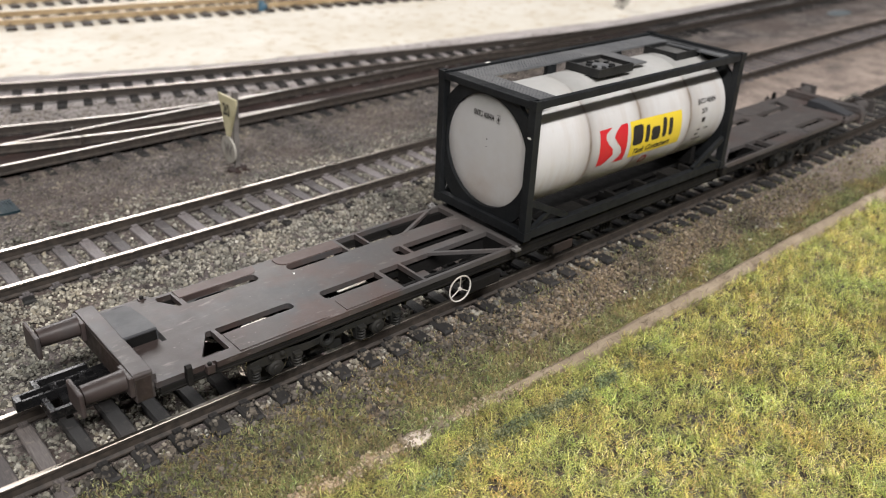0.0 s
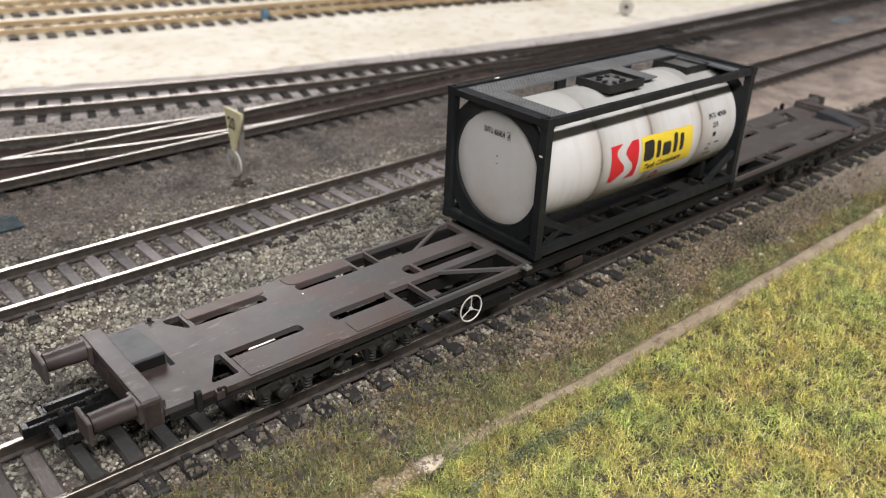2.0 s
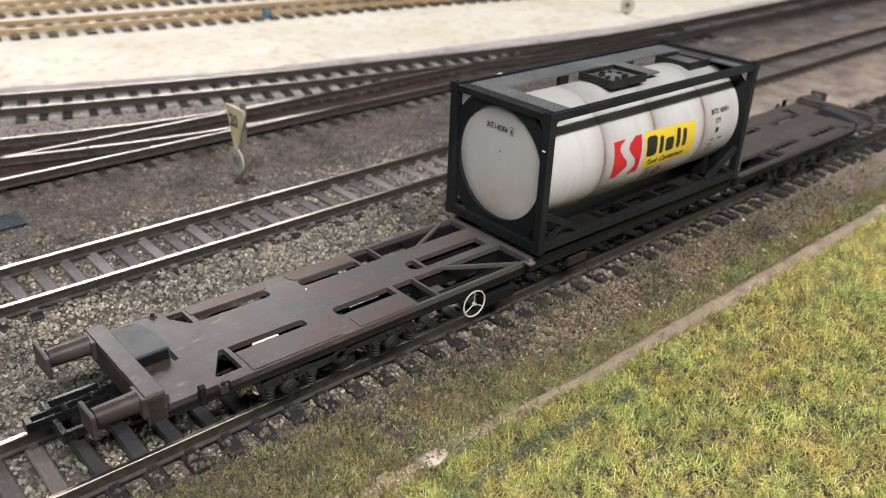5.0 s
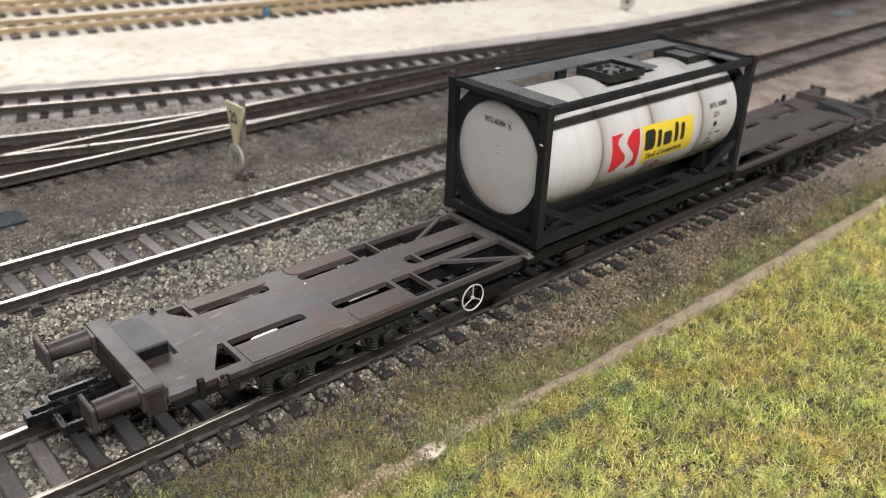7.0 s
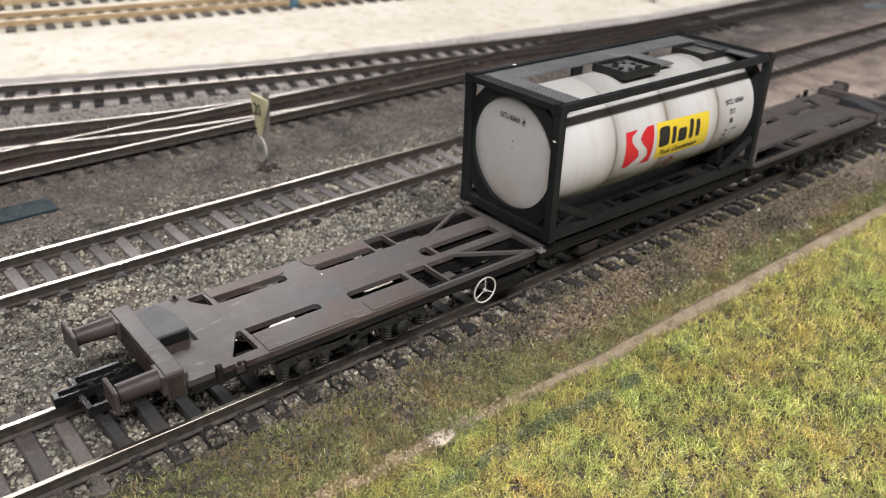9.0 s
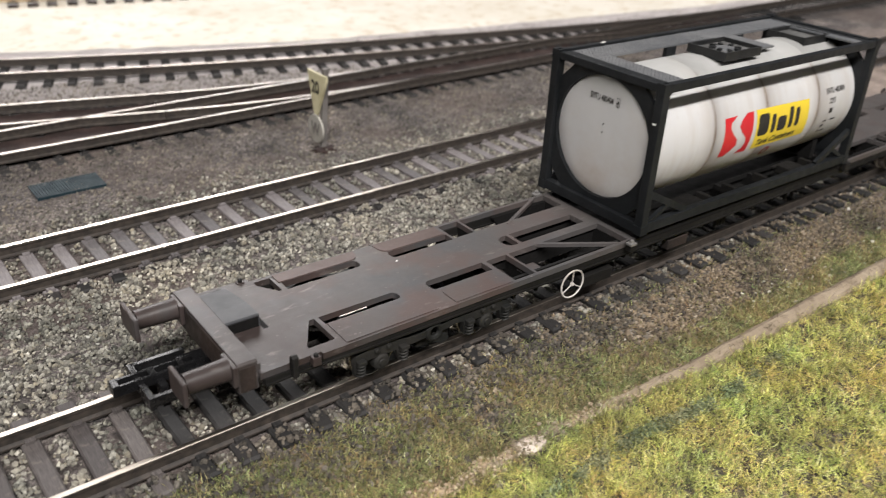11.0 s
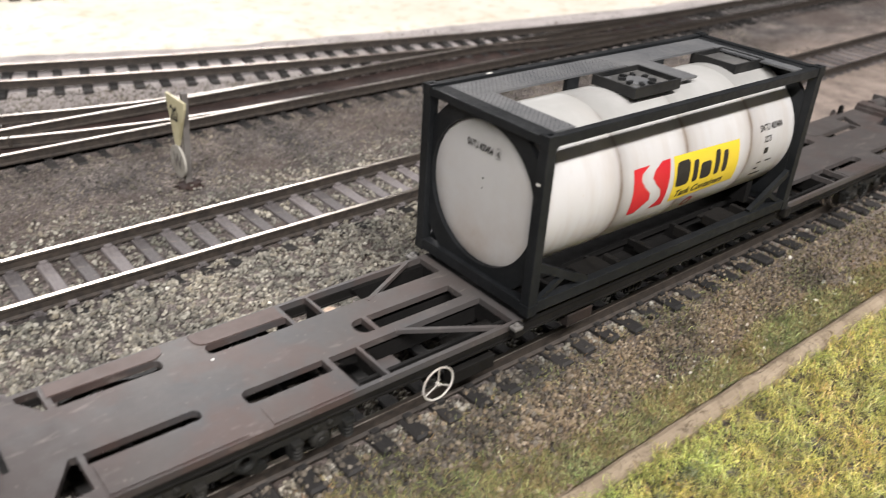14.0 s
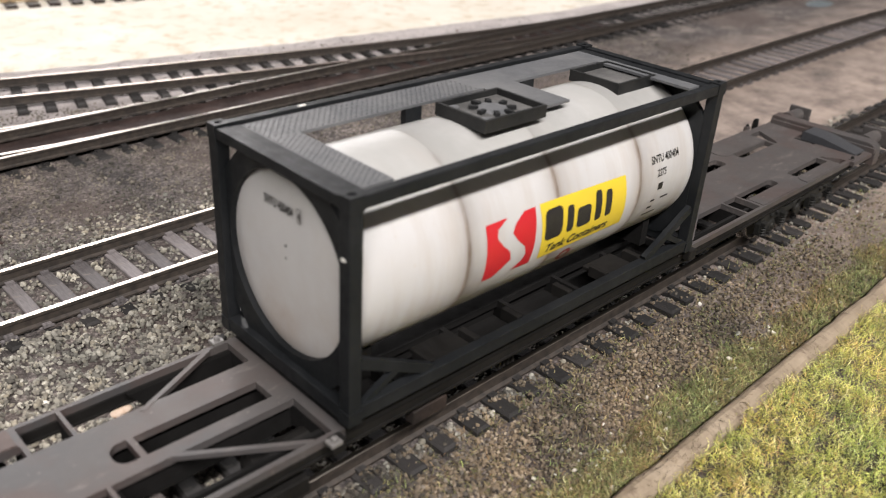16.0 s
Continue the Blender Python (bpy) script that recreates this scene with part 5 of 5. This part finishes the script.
def container_frame():
    for x in (-0.1, LONG - 2.0):
        for y in (-0.1, WIDE - 1.9):
            bm = bmesh.new()
            box(bm, x + 0.12, x + 2.0, y + 0.12, y + 2.0, LOW + 1.8, HIGH - 1.8, 0.12)
            part("corner_post", bm, FRAME, box_thing)
            casting(x, y, LOW, False)
            casting(x, y, HIGH - 1.9, True)
    for y in (0.05, WIDE - 1.45):
        bm = bmesh.new()
        box(bm, 2.0, LONG - 2.0, y, y + 1.4, HIGH - 1.75, HIGH - 0.15, 0.12)
        part("top_side_rail", bm, FRAME, box_thing)
        bm = bmesh.new()
        box(bm, 2.0, LONG - 2.0, y, y + 1.5, LOW + 0.25, LOW + 2.3, 0.12)
        part("bottom_side_rail", bm, FRAME, box_thing)
        for s in (1, -1):
            a, b = (2.0, 13.8) if s > 0 else (LONG - 2.0, LONG - 13.8)
            bm = bmesh.new()
            beam(bm, (a, y + 0.75, LOW + 8.3), (b, y + 0.75, LOW + 2.3), 0.9, 1.4)
            part("saddle_brace", bm, FRAME, box_thing)
            bm = bmesh.new()
            a, b = (2.8, 8.2) if s > 0 else (LONG - 2.8, LONG - 8.2)
            beam(bm, (a, y + 0.75, LOW + 2.0), (b, y + 0.75, LOW + 5.0), 0.8, 0.9)
            part("saddle_strut", bm, FRAME, box_thing)
    for x in (0.0, LONG - 1.7):
        bm = bmesh.new()
        box(bm, x, x + 1.7, 1.9, WIDE - 1.9, HIGH - 1.7, HIGH - 0.25, 0.12)
        part("top_end_rail", bm, FRAME, box_thing)
        bm = bmesh.new()
        a = x + 1.75 if x < 9 else x - 1.9
        box(bm, a, a + 1.85, 1.6, WIDE - 1.6, HIGH - 1.2, HIGH - 0.5, 0.1)
        part("top_end_flange", bm, FRAME, box_thing)
        bm = bmesh.new()
        box(bm, x, x + 1.7, 1.9, WIDE - 1.9, LOW + 0.2, LOW + 2.2, 0.12)
        part("bottom_end_rail", bm, FRAME, box_thing)
    # the tank's shadow is put into the darker paint of lugs and plates
    for x in (14.2, 22.6, 31.4, 42.8, 52.0, 61.0):
        for y0, y1 in ((1.4, 4.6), (WIDE - 4.6, WIDE - 1.4)):
            bm = bmesh.new()
            box(bm, x, x + 1.1, y0, y1, LOW + 0.9, LOW + 2.7, 0.12)
            part("bottom_lug", bm, DARK, box_thing)
    for x0, x1 in ((15.3, 22.6), (LONG - 22.6, LONG - 15.3)):
        bm = bmesh.new()
        box(bm, x0, x1, 1.5, 6.5, LOW + 1.0, LOW + 1.6, 0.1)
        part("bottom_plate", bm, DARK, box_thing)
    # end plates with a round opening
    for x0, x1 in ((1.05, 2.0), (LONG - 2.0, LONG - 1.05)):
        bm = bmesh.new()
        n, hole = 72, 12.35
        loops = [[], [], [], []]
        hw, hh, cut = WIDE / 2 - 1.6, (HIGH - LOW) / 2 - 1.6, 4.2
        zc = (HIGH + LOW) / 2
        for i in range(n):
            a = 2 * math.pi * i / n
            c, s = math.cos(a), math.sin(a)
            reach = min(hw / max(abs(c), 1e-6), hh / max(abs(s), 1e-6), (hw + hh - cut) / (abs(c) + abs(s)))
            for k, (x, r) in enumerate(((x0, hole), (x0, reach), (x1, reach), (x1, hole))):
                loops[k].append(bm.verts.new((x, TY + c * r, (TZ if r == hole else zc) + s * r)))
        for k in range(4):
            p, q = loops[k], loops[(k + 1) % 4]
            for i in range(n):
                bm.faces.new((p[i], p[(i + 1) % n], q[(i + 1) % n], q[i]))
        part("end_plate", bm, FRAME, box_thing)
    # walkway, hatch trays
    bm = bmesh.new()
    plate(bm, [(3.65, 8.2, 2.6, 27.0), (3.65, LONG - 3.65, 20.8, 27.0), (41.3, 48.2, 9.8, 20.8), (LONG - 6.5, LONG - 3.65, 2.6, 27.0)], [], HIGH - 0.95, HIGH - 0.55)
    w = part("walkway", bm, TREAD, box_thing, "grey tread-plate walkway")
    bm = bmesh.new()
    k = 0
    x = 4.0
    while x < 8.0:
        y = 3.2 + (0.45 if k % 2 else 0.0)
        while y < 20.6:
            box(bm, x - 0.2, x + 0.2, y - 0.14, y + 0.14, HIGH - 0.56, HIGH - 0.46, 0, Matrix.Translation((x, y, 0)) @ Matrix.Rotation(radians(45 if k % 2 else -45), 4, "Z") @ Matrix.Translation((-x, -y, 0)))
            y += 0.9
        x, k = x + 0.55, k + 1
    y = 21.2
    while y < 26.8:
        x = 4.0 + (0.45 if k % 2 else 0.0)
        while x < 40.0:
            box(bm, x - 0.2, x + 0.2, y - 0.14, y + 0.14, HIGH - 0.56, HIGH - 0.46, 0, Matrix.Translation((x, y, 0)) @ Matrix.Rotation(radians(45 if k % 2 else -45), 4, "Z") @ Matrix.Translation((-x, -y, 0)))
            x += 0.9
        y, k = y + 0.55, k + 1
    part("tread_pattern", bm, TREAD, w)
    for x in (26.0, 50.0):
        bm = bmesh.new()
        box(bm, x, x + 3.0, 20.9, 21.9, 41.0, HIGH - 0.95)
        part("walkway_support", bm, FRAME, box_thing)
    for x0, x1, y0, y1, lugs in ((28.8, 41.2, 8.3, 18.0, True), (60.6, 70.6, 10.0, 19.8, False)):
        top = HIGH + 0.35 if lugs else HIGH - 0.4
        bm = bmesh.new()
        plate(bm, [(x0, x1, y0, y1)], [(x0 + 0.45, x1 - 0.45, y0 + 0.45, y1 - 0.45)], top - 1.8, top)
        box(bm, x0 + 0.45, x1 - 0.45, y0 + 0.45, y1 - 0.45, top - 1.8, top - 0.9)
        tray = part("hatch_tray", bm, TRAYRIM, box_thing, "square dark tray on the tank's crown")
        bm = bmesh.new()
        box(bm, x0 + 0.47, x1 - 0.47, y0 + 0.47, y1 - 0.47, top - 0.95, top - 0.86)
        part("tray_floor", bm, TRAYGREY, tray, "dusty grey tray floor")
        if lugs:
            cx, cy = (x0 + x1) / 2 + 0.2, (y0 + y1) / 2
            bm = bmesh.new()
            lathe(bm, [(0, 2.4), (0.25, 2.3), (0.35, 1.2)], (cx, cy, top - 0.9), "z", 24)
            part("hatch_lid", bm, TREAD, tray)
            for i in range(8):
                a = 2 * math.pi * i / 8 + 0.2
                bm = bmesh.new()
                beam(bm, (cx + 2.1 * math.cos(a), cy + 2.1 * math.sin(a), top - 0.65), (cx + 3.4 * math.cos(a), cy + 3.4 * math.sin(a), top - 0.65), 0.7, 0.6)
                part("hatch_clamp", bm, TRAYRIM, tray)
            for dx, dy in ((-4.6, 3.0), (-4.4, -3.2)):
                bm = bmesh.new()
                lathe(bm, [(0, 0.8), (0.4, 0.8), (0.5, 0.5)], (cx + dx, cy + dy, top - 0.9), "z", 16)
                part("valve_cap", bm, TREAD, tray)
    bm = bmesh.new()
    box(bm, -0.06, 0.06, 0.7, 1.5, 37.6, 37.95)
    part("paint_chip", bm, WHITE, box_thing, "white chip in the post's paint")
    bm = bmesh.new()
    box(bm, 13.0, 14.1, WIDE - 1.2, WIDE - 0.7, HIGH - 0.2, HIGH - 0.05)
    part("paint_chip", bm, WHITE, box_thing, "white chip in the top rail's paint")


container_frame()


def tank():
    bm = bmesh.new()
    rings = [(1.35, 0.4), (1.4, 5.0), (1.5, 9.5), (1.65, 11.6), (2.05, 12.6), (2.8, 13.05), (3.8, TR)]
    for c in SEAMS:
        rings += [(c - 0.28, TR), (c - 0.2, TR + 0.035), (c + 0.2, TR + 0.035), (c + 0.28, TR)]
    rings += [(LONG - x, r) for x, r in reversed(rings[:7])]
    lathe(bm, rings, (0, TY, TZ), "x", 96)
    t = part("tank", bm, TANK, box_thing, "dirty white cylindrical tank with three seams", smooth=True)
    t.data.set_sharp_from_angle(angle=radians(28))
    # saddles painted black for the shade under the tank
    for x in (6.0, LONG - 8.0):
        bm = bmesh.new()
        prism(bm, [(TY - 9, LOW + 1.0), (TY + 9, LOW + 1.0), (TY + 9, 21.5), (TY + 5, 19.2), (TY, 18.0), (TY - 5, 19.2), (TY - 9, 21.5)], "x", x, x + 1.8)
        part("saddle", bm, SHADEBLACK, box_thing)
    return t


tank_ob = tank()


def wrap(x, arc, lift):
    """A place on the tank's near side: millimetres along it and up its round from the level of its axis."""
    a = arc / TR
    return (x, TY - (TR + lift) * math.cos(a), TZ + (TR + lift) * math.sin(a))


def curved_patch(name, corners, lift, mat, label, nx=10, ny=14, inside=None):
    """A printed patch laid round the tank; corners: (x, arc) at bottom left, bottom right, top right, top left."""
    bm = bmesh.new()
    (ax, aa), (bx, ba), (cx, ca), (dx, da) = corners
    grid = []
    for j in range(ny + 1):
        v = j / ny
        row = []
        for i in range(nx + 1):
            u = i / nx
            x = (ax * (1 - u) + bx * u) * (1 - v) + (dx * (1 - u) + cx * u) * v
            s = (aa * (1 - u) + ba * u) * (1 - v) + (da * (1 - u) + ca * u) * v
            row.append(bm.verts.new(wrap(x, s, lift)))
        grid.append(row)
    for j in range(ny):
        for i in range(nx):
            if inside is None or inside((i + 0.5) / nx, (j + 0.5) / ny):
                bm.faces.new((grid[j][i], grid[j][i + 1], grid[j + 1][i + 1], grid[j + 1][i]))
    loose = [v for v in bm.verts if not v.link_faces]
    bmesh.ops.delete(bm, geom=loose, context="VERTS")
    return part(name, bm, mat, tank_ob, label)


def text_mesh(body, size, shear=0.0):
    c = bpy.data.curves.new("print", "FONT")
    c.body, c.size, c.shear, c.offset = body, size, shear, 0.03 * size if size > 1.9 else 0.018 * size
    ob = bpy.data.objects.new("print", c)
    scene.collection.objects.link(ob)
    me = bpy.data.meshes.new_from_object(ob.evaluated_get(bpy.context.evaluated_depsgraph_get()))
    bpy.data.objects.remove(ob)
    return me


def printed(name, body, size, place, mat, parent, label="", shear=0.0, stretch=1.0):
    """Text whose (u, v) millimetres are laid down by place(u, v)."""
    me = text_mesh(body, size, shear)
    for v in me.vertices:
        v.co = Vector(place(v.co.x * stretch, v.co.y)) * MM
    me.materials.clear()
    me.materials.append(mat)
    ob = new(name, me)
    ob.parent = parent
    if label:
        ob["label"] = label
    return ob


def tank_prints():
    # emblem: a red slanted block parted by a white curved band
    def emblem(u, v):
        rows = (0.0, 0.12, 0.26, 0.42, 0.56, 0.72, 0.86, 1.0)
        band = float(np.interp(v, rows, (0.40, 0.56, 0.68, 0.63, 0.48, 0.36, 0.40, 0.60)))
        half = float(np.interp(v, rows, (0.20, 0.21, 0.16, 0.15, 0.15, 0.15, 0.18, 0.17)))
        return abs(u - band) > half
    curved_patch("emblem", [(23.6, -4.6), (33.2, -5.0), (33.0, 4.0), (23.3, 3.9)], 0.05, RED, "red emblem block with a white curved band", 90, 70, emblem)
    curved_patch("name_panel", [(35.0, -5.0), (54.6, -4.9), (53.6, 3.6), (33.9, 4.1)], 0.05, YELLOW, "yellow name panel", 12, 14)
    # the brand's lettering as plain dark blocks
    for x0, x1, lo, hi in ((34.9, 38.7, -1.9, 2.9), (39.7, 41.2, -1.9, 2.3), (42.0, 45.2, -1.9, 1.4), (46.2, 47.7, -1.9, 2.9), (48.7, 50.2, -1.9, 2.4)):
        curved_patch("name_block", [(x0 + 0.25, lo), (x1 + 0.25, lo), (x1, hi), (x0, hi)], 0.09, INK, "plain dark block of lettering", 20, 24, lambda u, v: abs(2 * u - 1) ** 5 + abs(2 * v - 1) ** 5 < 1)
    printed("caption", "Tank Containers", 2.0, lambda u, v: wrap(36.0 + u, -4.2 + v, 0.09), INK, tank_ob, "dark printed caption", 0.25, 1.06)
    bm = bmesh.new()
    for i in range(24):
        a, b = 2 * math.pi * i / 24, 2 * math.pi * (i + 1) / 24
        q = [bm.verts.new(wrap(42.6 + r * math.cos(t), -7.4 + r * math.sin(t), 0.05)) for r, t in ((0.75, a), (0.75, b), (1.45, b), (1.45, a))]
        bm.faces.new(q)
    part("round_mark", bm, DULLRED, tank_ob, "small red round mark")
    # identity lettering at the end of the side
    printed("side_number", "SNTU 400404", 1.8, lambda u, v: wrap(60.6 + u, 3.5 + v, 0.06), INK, tank_ob, "", 0.0, 0.72)
    printed("side_code", "2275", 1.7, lambda u, v: wrap(62.2 + u, 1.2 + v, 0.06), INK, tank_ob, "", 0.0, 0.72)
    for x, s, w, h in ((62.8, -1.2, 1.3, 1.2), (61.8, -3.2, 1.2, 0.35), (64.6, -3.2, 2.0, 0.35), (61.6, -4.6, 1.3, 0.45), (61.4, -6.0, 3.6, 0.3)):
        curved_patch("print_bar", [(x, s), (x + w, s), (x + w, s + h), (x, s + h)], 0.06, INK, "", 2, 2)
    # the same number on the end
    def on_end(u, v):
        return (1.28, 18.6 - u, 38.05 + v)
    printed("end_number", "SNTU 400404", 1.75, on_end, INK, tank_ob, "", 0.0, 0.60)
    printed("check_digit", "4", 1.75, lambda u, v: on_end(u + 7.05, v), INK, tank_ob, "", 0.0, 0.6)
    bm = bmesh.new()
    for a, b, c, d in ((6.85, 7.8, -0.25, -0.16), (6.85, 7.8, 1.45, 1.54), (6.85, 6.92, -0.25, 1.54), (7.73, 7.8, -0.25, 1.54)):
        q = [bm.verts.new(on_end(u, v)) for u, v in ((a, c), (b, c), (b, d), (a, d))]
        bm.faces.new(q)
    part("digit_box", bm, INK, tank_ob)
    for z, r in ((33.6, 0.16), (31.9, 0.12)):
        bm = bmesh.new()
        lathe(bm, [(-0.1, r), (0.1, r)], (1.36, 14.3, z), "x", 10)
        part("rivet_hole", bm, INK, tank_ob)


tank_prints()


# ---- lineside things ----
def speed_post():
    """A leaning post with a tapered 20 board over a round whistle board, both facing along the line."""
    t = thing("speed_post", "grey lineside post with a yellow 20 board and round whistle board", "sign post", at=(-9.5, 105.2, 0))
    bm = bmesh.new()
    beam(bm, (0.4, 1.2, -1.0), (0.2, -1.6, 24.2), 1.5, 1.3, 0.15)
    part("post", bm, POSTGREY, t, "thin leaning grey post")
    bm = bmesh.new()
    prism(bm, [(-4.4, 22.6), (5.6, 22.6), (5.3, 21.4), (2.6, 10.6), (1.0, 10.6), (-4.2, 21.0)], "x", -1.3, -0.7)
    board = part("speed_board", bm, POST, t, "cream-yellow board tapering to its foot")
    printed("number", "20", 4.8, lambda u, v: (-1.36, 3.5 - u, 16.9 + v), INK, board, "painted black number 20", 0.0, 0.85)
    bm = bmesh.new()
    lathe(bm, [(-0.3, 3.85), (-0.25, 4.0), (0.25, 4.0), (0.3, 3.85)], (-1.0, 2.2, 6.3), "x", 32)
    disc = part("whistle_board", bm, DIRTY, t, "round dirty-white board")
    printed("letter", "W", 5.0, lambda u, v: (-1.36, 4.2 - u, 4.7 + v), POSTGREY, disc, "grey painted letter W", 0.0, 0.85)
    bm = bmesh.new()
    bmesh.ops.create_icosphere(bm, subdivisions=3, radius=1.0)
    for v in bm.verts:
        k = 1 + 0.5 * noise.noise(v.co * 1.8) + 0.3 * noise.noise(v.co * 5)
        v.co = Vector((v.co.x * 3.2, v.co.y * 2.6, v.co.z * 0.9)) * k + Vector((0.8, 0.8, 0.2))
    part("post_foot", bm, TRACKBED, t, "dark lump round the post's foot")
    return t


speed_post()


def grating():
    t = thing("grating", "dark blue-green plastic grating lying on the cinders", "grating", at=(0, 0, 0.3))
    x0, x1, y0, y1 = -83.9, -67.6, 112.9, 121.6
    bm = bmesh.new()
    box(bm, x0, x1, y0, y1, -0.6, 0.1)
    plate(bm, [(x0, x1, y0, y1)], [(x0 + 0.3, x1 - 0.3, y0 + 0.3, y1 - 0.3)], 0.1, 0.45)
    part("frame", bm, GREEN, t)
    x = x0 + 0.55
    while x < x1 - 0.7:
        bm = bmesh.new()
        box(bm, x, x + 0.34, y0 + 0.3, y1 - 0.3, 0.05, 0.42)
        part("bar", bm, GREEN, t)
        x += 0.68


grating()


def litter(name, x, y, z, sx, sy, sz, mat, label, category):
    bm = bmesh.new()
    bmesh.ops.create_icosphere(bm, subdivisions=2, radius=1.0)
    for v in bm.verts:
        k = 1 + 0.3 * noise.noise(v.co * 1.5 + Vector((x, y, z)))
        v.co = Vector((v.co.x * sx, v.co.y * sy, v.co.z * sz)) * k + Vector((x, y, z))
    return tagged(mesh_object(name, bm, mat), label, category)


litter("blue_scrap", 116.0, 303.0, 0.0, 3.0, 3.0, 4.0, painted("blue_scrap_paint", (0.03, 0.09, 0.14), (0.05, 0.12, 0.17), 0.5), "small blue scrap on the pale board", "scrap")
litter("drain_cover", 392.0, 117.0, -0.3, 11.0, 6.0, 1.2, painted("blue_grey_paint", (0.09, 0.11, 0.12), (0.13, 0.15, 0.16), 0.6), "blue-grey oval cover lying on the soil", "cover")


def round_marker():
    t = thing("round_marker", "small round white marker with a dark centre on the pale board", "marker", at=(293, 200, -0.9))
    t.rotation_euler = (0, 0, radians(40))
    bm = bmesh.new()
    box(bm, -0.9, 0.9, -1.2, 1.2, -0.3, 1.2, 0.2)
    part("foot", bm, POSTGREY, t)
    bm = bmesh.new()
    lathe(bm, [(-0.5, 3.9), (-0.4, 4.2), (0.4, 4.2), (0.5, 3.9)], (0, 0, 5.0), "x", 28)
    disc = part("disc", bm, DIRTY, t)
    bm = bmesh.new()
    lathe(bm, [(-0.62, 1.2), (-0.45, 1.3)], (0, 0, 5.0), "x", 18)
    part("centre_spot", bm, INK, disc, "dark spot at the disc's centre")


round_marker()
litter("rust_scrap", -12.2, 38.6, 0.9, 1.6, 1.2, 0.7, painted("orange_rust", (0.50, 0.40, 0.32), (0.32, 0.17, 0.09), 0.8, 0.35), "rusty orange scrap lying in the ballast", "scrap")
